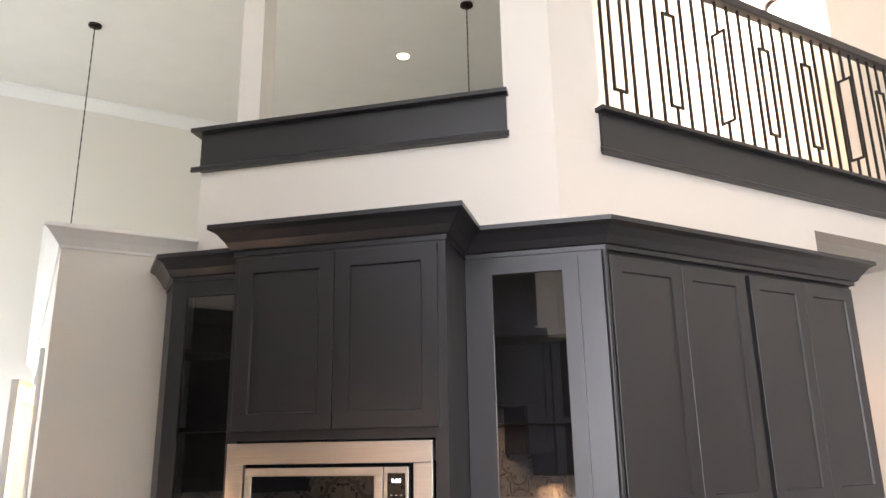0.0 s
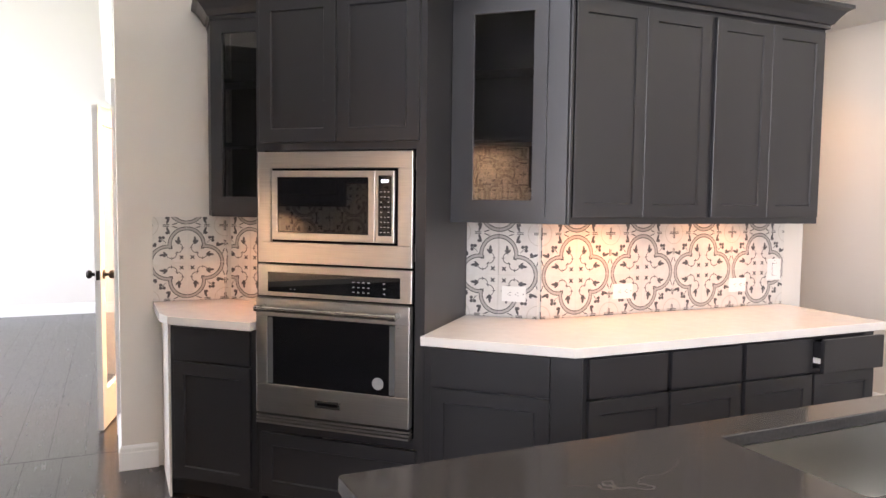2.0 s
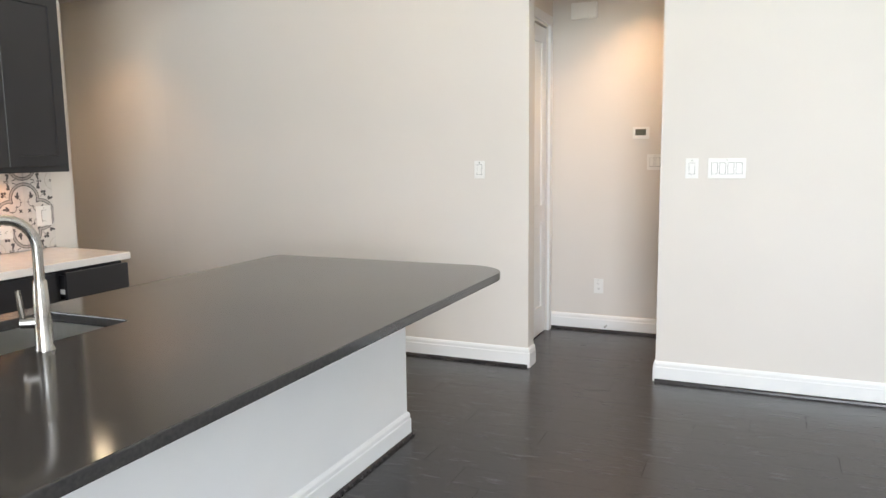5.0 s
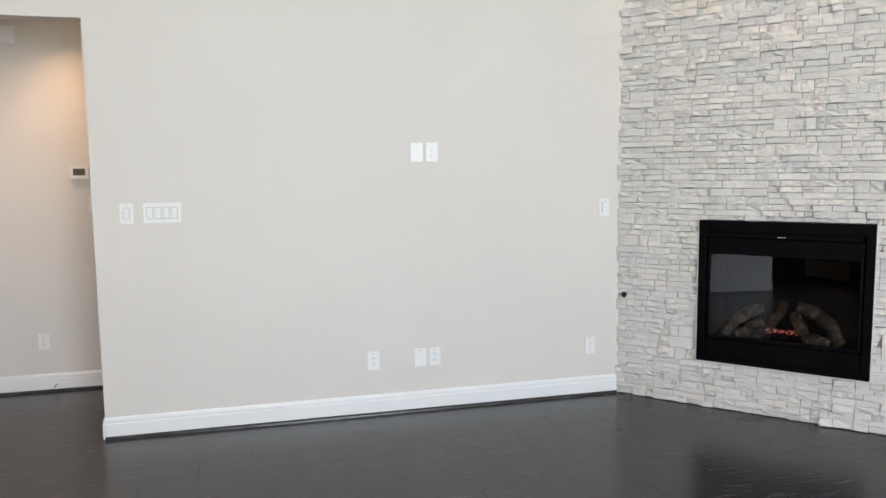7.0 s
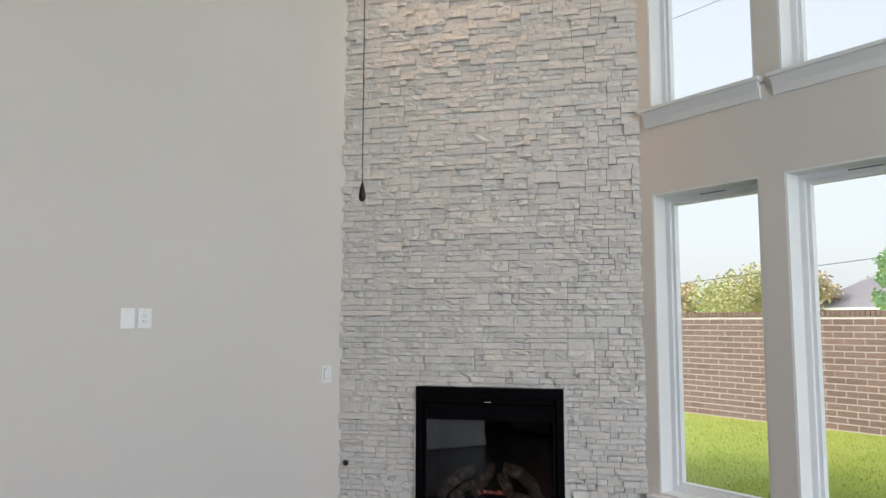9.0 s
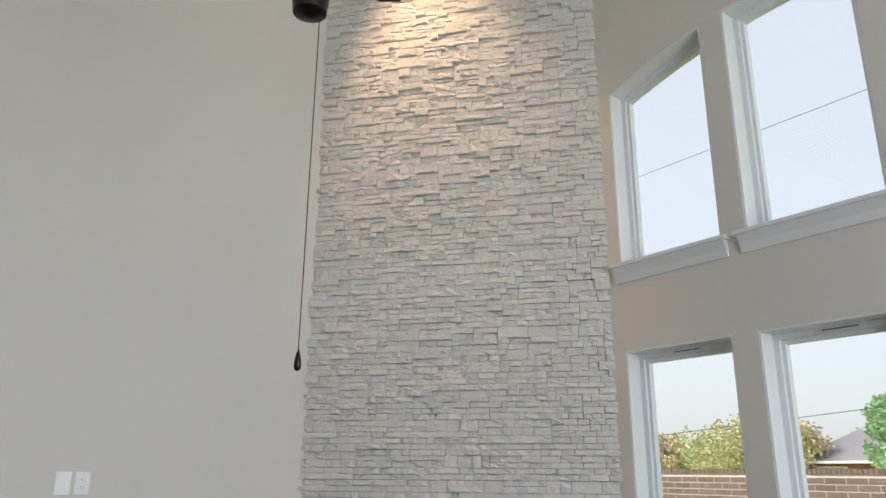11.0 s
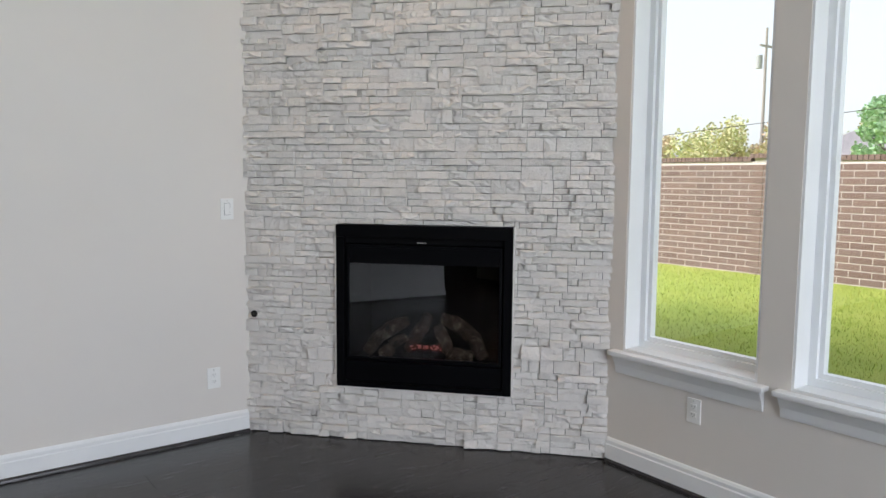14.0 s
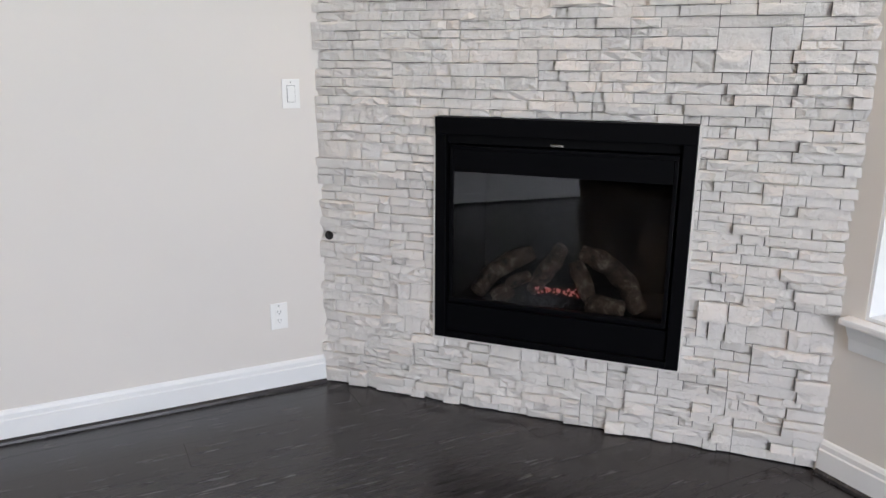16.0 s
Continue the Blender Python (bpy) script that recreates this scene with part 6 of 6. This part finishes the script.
part("roof", bm, M_ROOF, hs2, "grey shingled roof")

up_ = group_at("utility_pole", pose(24.4, -45, 0.1), "weathered wooden utility pole, paled for haze, with a grey transformer", "utility pole")
part("pole", cyl(bmesh.new(), (0, 0, 0), (0, 0, 10.6), 0.12, 0.08, 10), M_WOODPOLE, up_, smooth=True)
part("transformer", cyl(bmesh.new(), (0.36, 0.1, 8.2), (0.36, 0.1, 9.0), 0.20, n=14), plain("transformer_grey", (0.35, 0.36, 0.37), 0.5), up_, "grey drum transformer", smooth=True)
part("crossarm", boxes((-0.05, 0.05, -0.7, 0.7, 9.45, 9.57)), M_WOODPOLE, up_, "wooden crossarm")


def wire(a, b, sag, r, label):
    a, b = Vector(a), Vector(b)
    pts = []
    for i in range(17):
        t = i / 16
        p = a.lerp(b, t)
        p.z -= sag * 4 * t * (1 - t)
        pts.append(p)
    tagged(finish("power_line", tube(bmesh.new(), pts, r, 5), M_IRON), label, "power line", "overhead wires")


wire((50.2, -38, 2.56), (-12.7, -38, 6.76), 0.12, 0.017, "thin dark overhead wire crossing beyond the trees")
wire((40, -20, 11.4), (-20, -20, 11.4), 0.2, 0.008, "thin dark service wire high above the lawn")

# ---- pieces: tiles, stones, planks, bricks ----
# patterned tiles, each cut to the splash area
TS = 0.2032
PZ = 1.125


def tile_field(name, frame_m, x0, x1, phase, label, z0=CT1 + 0.001, z1=UP0 - 0.001):
    """Tiles on a wall in its own frame; phase: where a figure's middle lies along x."""
    field = tagged(finish(name, boxes((x0, x1, -0.004, -0.0005, z0, z1)), M_GROUT, None, frame_m), label, "backsplash", "", "structure")
    i0 = math.floor((x0 - phase) / TS) - 1
    for i in range(i0, i0 + int((x1 - x0) / TS) + 4):
        for j in range(-2, 7):
            g = 0.0009
            a, b = max(x0, phase + i * TS + g), min(x1, phase + (i + 1) * TS - g)
            c, d = max(z0, PZ + j * TS + g), min(z1, PZ + (j + 1) * TS - g)
            if b - a < 0.004 or d - c < 0.004:
                continue
            bm = boxes((a, b, -0.0115, -0.004, c, d))
            uv = bm.loops.layers.uv.new("UVMap")
            for f in bm.faces:
                for lo in f.loops:
                    lo[uv].uv = ((lo.vert.co.x - phase) / (2 * TS), (lo.vert.co.z - PZ) / (2 * TS))
            part("tile", bm, M_TILE, field)


tile_field("backsplash", pose(0, KY, 0), KX + 0.006, 2.335, 0.925, "black and white quatrefoil patterned tiles over the long worktop")
for y0, y1, zt in ((0.0, 0.449, 1.415), (0.45, 0.749, 1.595), (0.75, 2.099, 1.99), (2.10, 2.40, 1.595), (2.401, 3.8, 1.415)):
    tile_field("backsplash_range", pose(RX, 0, 0, 0, 0, 90), y0, y1, 1.42, "black and white quatrefoil patterned tiles behind the range", z1=zt)
tile_field("backsplash_slanted", DIAG, TU1 + 0.002, -0.006, -0.20, "black and white quatrefoil patterned tiles on the slanted wall")
tile_field("backsplash_low", pose(0, 4.37, 0), -0.960, -0.566, -0.785, "black and white quatrefoil patterned tiles on the low wall", z1=1.375)
tile_field("backsplash_low_slanted", DIAG, -1.745, TU0 - 0.004, -1.62, "black and white quatrefoil patterned tiles beside the oven tower", z1=1.375)


# split-face ledge stones
def stone_piece(rnd, w, h, depth):
    """One stone, its back at y = 0, its split face towards -y."""
    nx = max(2, min(6, round(w / 0.034)))
    rows = [0.0, 0.12, 0.5, 0.88, 1.0] if h > 0.045 else [0.0, 0.2, 0.8, 1.0]
    bm = bmesh.new()
    cols = []
    rugged = rnd.random() < 0.45
    amp = 0.0085 if rugged else 0.0018
    tilt, tilt2 = rnd.uniform(-0.006, 0.006), rnd.uniform(-0.005, 0.005)
    for i in range(nx + 1):
        col = []
        for j, r in enumerate(rows):
            edge = j in (0, len(rows) - 1) or i in (0, nx)
            d = depth + tilt * (i / nx - 0.5) * 2 + tilt2 * (r - 0.5) * 2 + rnd.uniform(-amp, amp)
            if edge:
                d = depth + tilt * (i / nx - 0.5) * 2 + tilt2 * (r - 0.5) * 2 - rnd.uniform(0.002, 0.006 if rugged else 0.003)
            x = w * i / nx + (rnd.uniform(-0.005, 0.005) if 0 < i < nx else 0)
            z = h * r + (rnd.uniform(-0.0016, 0.0016) if 0 < i < nx else 0)
            col.append(bm.verts.new((x, -max(d, 0.003), z)))
        cols.append(col)
    m = len(rows) - 1
    back = [[bm.verts.new((w * i / nx, 0, z)) for z in (0, h)] for i in (0, nx)]
    for i in range(nx):
        for j in range(m):
            if rnd.random() < 0.5:
                bm.faces.new((cols[i][j], cols[i + 1][j], cols[i + 1][j + 1]))
                bm.faces.new((cols[i][j], cols[i + 1][j + 1], cols[i][j + 1]))
            else:
                bm.faces.new((cols[i][j], cols[i + 1][j], cols[i][j + 1]))
                bm.faces.new((cols[i + 1][j], cols[i + 1][j + 1], cols[i][j + 1]))
    bm.faces.new([back[0][0], back[1][0]] + [cols[i][0] for i in range(nx, -1, -1)])
    bm.faces.new([cols[i][m] for i in range(nx + 1)] + [back[1][1], back[0][1]])
    bm.faces.new([back[0][1], back[0][0]] + cols[0])
    bm.faces.new([back[1][0], back[1][1]] + cols[-1][::-1])
    bmesh.ops.recalc_face_normals(bm, faces=bm.faces)
    return bm


def stone_layout(seed=21):
    rr = random.Random(seed)
    out = []
    z = 0.004
    while z < CEIL - 0.01:
        band_h = 0.150
        x = 0.0
        while x < FW - 0.001:
            seg = rr.uniform(0.22, 0.52)
            if FW - (x + seg) < 0.12:
                seg = FW - x
            cuts = rr.choice([(1, 1, 1, 1), (1, 1, 1, 1), (0.9, 1.1, 1, 1), (1, 1, 0.85, 1.15), (2, 1, 1), (1, 1, 2), (1.34, 1.33, 1.33), (1, 1, 1, 1), (1.1, 0.9, 1.05, 0.95), (0.8, 1.2, 0.8, 1.2), (2, 2) if rr.random() < 0.15 else (1.2, 0.8, 1, 1)])
            zz = z
            for cu in cuts:
                h = band_h * cu / 4
                xx = x + (rr.uniform(-0.02, 0.02) if x > 0 else 0)
                xx = x
                while xx < x + seg - 0.001:
                    w = rr.choice([rr.uniform(0.04, 0.08), rr.uniform(0.07, 0.14), rr.uniform(0.10, 0.24)])
                    if x + seg - (xx + w) < 0.045:
                        w = x + seg - xx
                    out.append((xx, zz, w, h, rr.choice([0.010, 0.013, 0.016, 0.019, 0.022, 0.026, 0.031, 0.037])))
                    xx += w
                zz += h
            x += seg
        z += band_h
    return out


rnd = random.Random(4)
far_v, far_f = [], []
near = 0
oz0, oz1 = FZ0, FZ1 + 0.002
for (x, z, w, h, d) in stone_layout():
    x0, x1, z0, z1 = x, x + w, z, min(z + h, CEIL - 0.002)
    # leave the fireplace opening free
    if x1 > FU0 and x0 < FU1 and z1 > oz0 and z0 < oz1:
        m0, m1 = max(x0, FU0), min(x1, FU1)
        cut = [(x0, FU0, z0, z1), (FU1, x1, z0, z1), (m0, m1, z0, oz0), (m0, m1, oz1, z1)]
    else:
        cut = [(x0, x1, z0, z1)]
    g = 0.0013
    for x0, x1, z0, z1 in cut:
        if x1 - x0 < 0.008 or z1 - z0 < 0.006:
            continue
        bm = stone_piece(rnd, x1 - x0 - 2 * g, z1 - z0 - 2 * g, d)
        if 0.30 < z0 < 1.32 and near < 300:
            near += 1
            me = bpy.data.meshes.new("stone")
            bm.to_mesh(me)
            me.materials.append(M_STONE)
            ob = new("stone", me)
            ob.parent = chim
            ob.matrix_basis = Matrix.Translation((x0 + g, -0.0005, z0 + g))
        else:
            base_i = len(far_v)
            bm.verts.index_update()
            far_v += [(v.co.x + x0 + g, v.co.y - 0.0005, v.co.z + z0 + g) for v in bm.verts]
            far_f += [tuple(base_i + v.index for v in f.verts) for f in bm.faces]
        bm.free()
me = bpy.data.meshes.new("stones")
me.from_pydata(far_v, [], far_f)
me.materials.append(M_STONE)
st = new("stones", me)
st.parent = chim
tagged(st, "pale split-face ledge stones", kind="stuff")

# floor planks, running towards the window wall
rnd = random.Random(8)
PW, PL = 0.1905, 1.83
bm = boxes((0.0006, PW - 0.0006, 0.0008, PL - 0.0008, -0.0035, 0.0))
me_plank = bpy.data.meshes.new("plank")
bm.to_mesh(me_plank)
bm.free()
me_plank.materials.append(M_FLOOR)
floor_ob = bpy.data.objects["floor"]
fv, ff = [], []
count = 0
x = 3.328 - PW * 42
while x < HX - 0.02:
    y = -5.05 - rnd.uniform(0, PL)
    while y < 4.7:
        y0, y1 = max(y, -5.035), min(y + PL, 4.7)
        full = y0 == y and y1 == y + PL and x + PW < HX
        if full and x > -1.9 and y > -5.035 and y < 3.6 and count < 300:
            ob = new("plank", me_plank)
            ob.parent = floor_ob
            ob.matrix_basis = Matrix.Translation((x, y, 0.0))
            count += 1
        elif y1 - y0 > 0.01:
            xa, xb = x + 0.0006, min(x + PW - 0.0006, HX - 0.001)
            i = len(fv)
            fv += [(xa, y0 + 0.0008, 0), (xb, y0 + 0.0008, 0), (xb, y1 - 0.0008, 0), (xa, y1 - 0.0008, 0)]
            ff.append((i, i + 1, i + 2, i + 3))
        y += PL
    x += PW
for xr in np.arange(-4.75, 8.0, PW):
    for yr in np.arange(4.705, 10.2, PL):
        i = len(fv)
        xb, yb = min(xr + PW - 0.0012, 8.05), min(yr + PL - 0.0016, 10.25)
        fv += [(xr, yr, 0), (xb, yr, 0), (xb, yb, 0), (xr, yb, 0)]
        ff.append((i, i + 1, i + 2, i + 3))
for xr in np.arange(HX, 5.05, PW):
    for yr in np.arange(-2.6, 0.6, PL):
        i = len(fv)
        xb, yb = min(xr + PW - 0.0012, 5.035), min(yr + PL - 0.0016, 0.75)
        fv += [(xr, yr, 0), (xb, yr, 0), (xb, yb, 0), (xr, yb, 0)]
        ff.append((i, i + 1, i + 2, i + 3))
me = bpy.data.meshes.new("planks")
me.from_pydata(fv, [], ff)
me.materials.append(M_FLOOR)
pk = new("planks", me)
pk.parent = floor_ob
tagged(pk, "very dark stained oak planks", kind="stuff")

# brick fence
fence = structure("fence_wall", boxes((-16, 34, FYY - 0.20, FYY, -0.1, FT - 0.075), (5.28, 5.78, FYY + 0.001, FYY + 0.020, -0.1, FT + 0.02)), M_MORTAR, "brown brick garden fence with pale mortar and a flat pier", "fence")
BL, BH, BG = 0.288, 0.082, 0.0145
bm = boxes((0, BL, -0.004, 0.006, 0, BH), bevel=0.0)
me_brick = bpy.data.meshes.new("brick")
bm.to_mesh(me_brick)
bm.free()
me_brick.materials.append(M_BRICK)
bv, bf = [], []


def add_box(x0, x1, y0, y1, z0, z1):
    i = len(bv)
    bv.extend([(x, y, z) for x in (x0, x1) for y in (y0, y1) for z in (z0, z1)])
    for q in ((0, 1, 3, 2), (4, 6, 7, 5), (0, 4, 5, 1), (2, 3, 7, 6), (0, 2, 6, 4), (1, 5, 7, 3)):
        bf.append(tuple(i + k for k in q))


count = 0
row = 0
z = 0.02
while z + BH < FT - 0.075:
    x = -15.9 + (BL + BG) / 2 * (row % 2)
    while x + BL < 33.9:
        pier = 5.28 <= x + BL / 2 <= 5.78
        if not pier and not (5.28 < x + BL and x < 5.78):
            if 5.8 < x < 8.5 and z > 0.10 and count < 300:
                ob = new("brick", me_brick)
                ob.parent = fence
                ob.matrix_basis = Matrix.Translation((x, FYY + 0.004 - 0.004, z))
                count += 1
            else:
                add_box(x, x + BL, FYY - 0.004, FYY + 0.006, z, z + BH)
        elif x < 5.25:
            add_box(x, 5.278, FYY - 0.004, FYY + 0.006, z, z + BH)
        elif x + BL > 5.81:
            add_box(max(x, 5.782), x + BL, FYY - 0.004, FYY + 0.006, z, z + BH)
        x += BL + BG
    for xa, xb in ((5.274, 5.42), (5.432, 5.628), (5.64, 5.786)):
        add_box(xa, xb, FYY + 0.004, FYY + 0.030, z, z + BH)
    z += BH + BG
    row += 1
x = -15.9
while x < 33.9:
    up2 = 0.05 if 5.24 < x < 5.78 else 0.0
    add_box(x, x + 0.062, FYY - 0.215, FYY + 0.022 + up2, FT - 0.073 + up2, FT + up2 * 0.8)
    x += 0.072
me = bpy.data.meshes.new("bricks")
me.from_pydata(bv, [], bf)
me.materials.append(M_BRICK)
bk = new("bricks", me)
bk.parent = fence
tagged(bk, "brown clay bricks", kind="stuff")
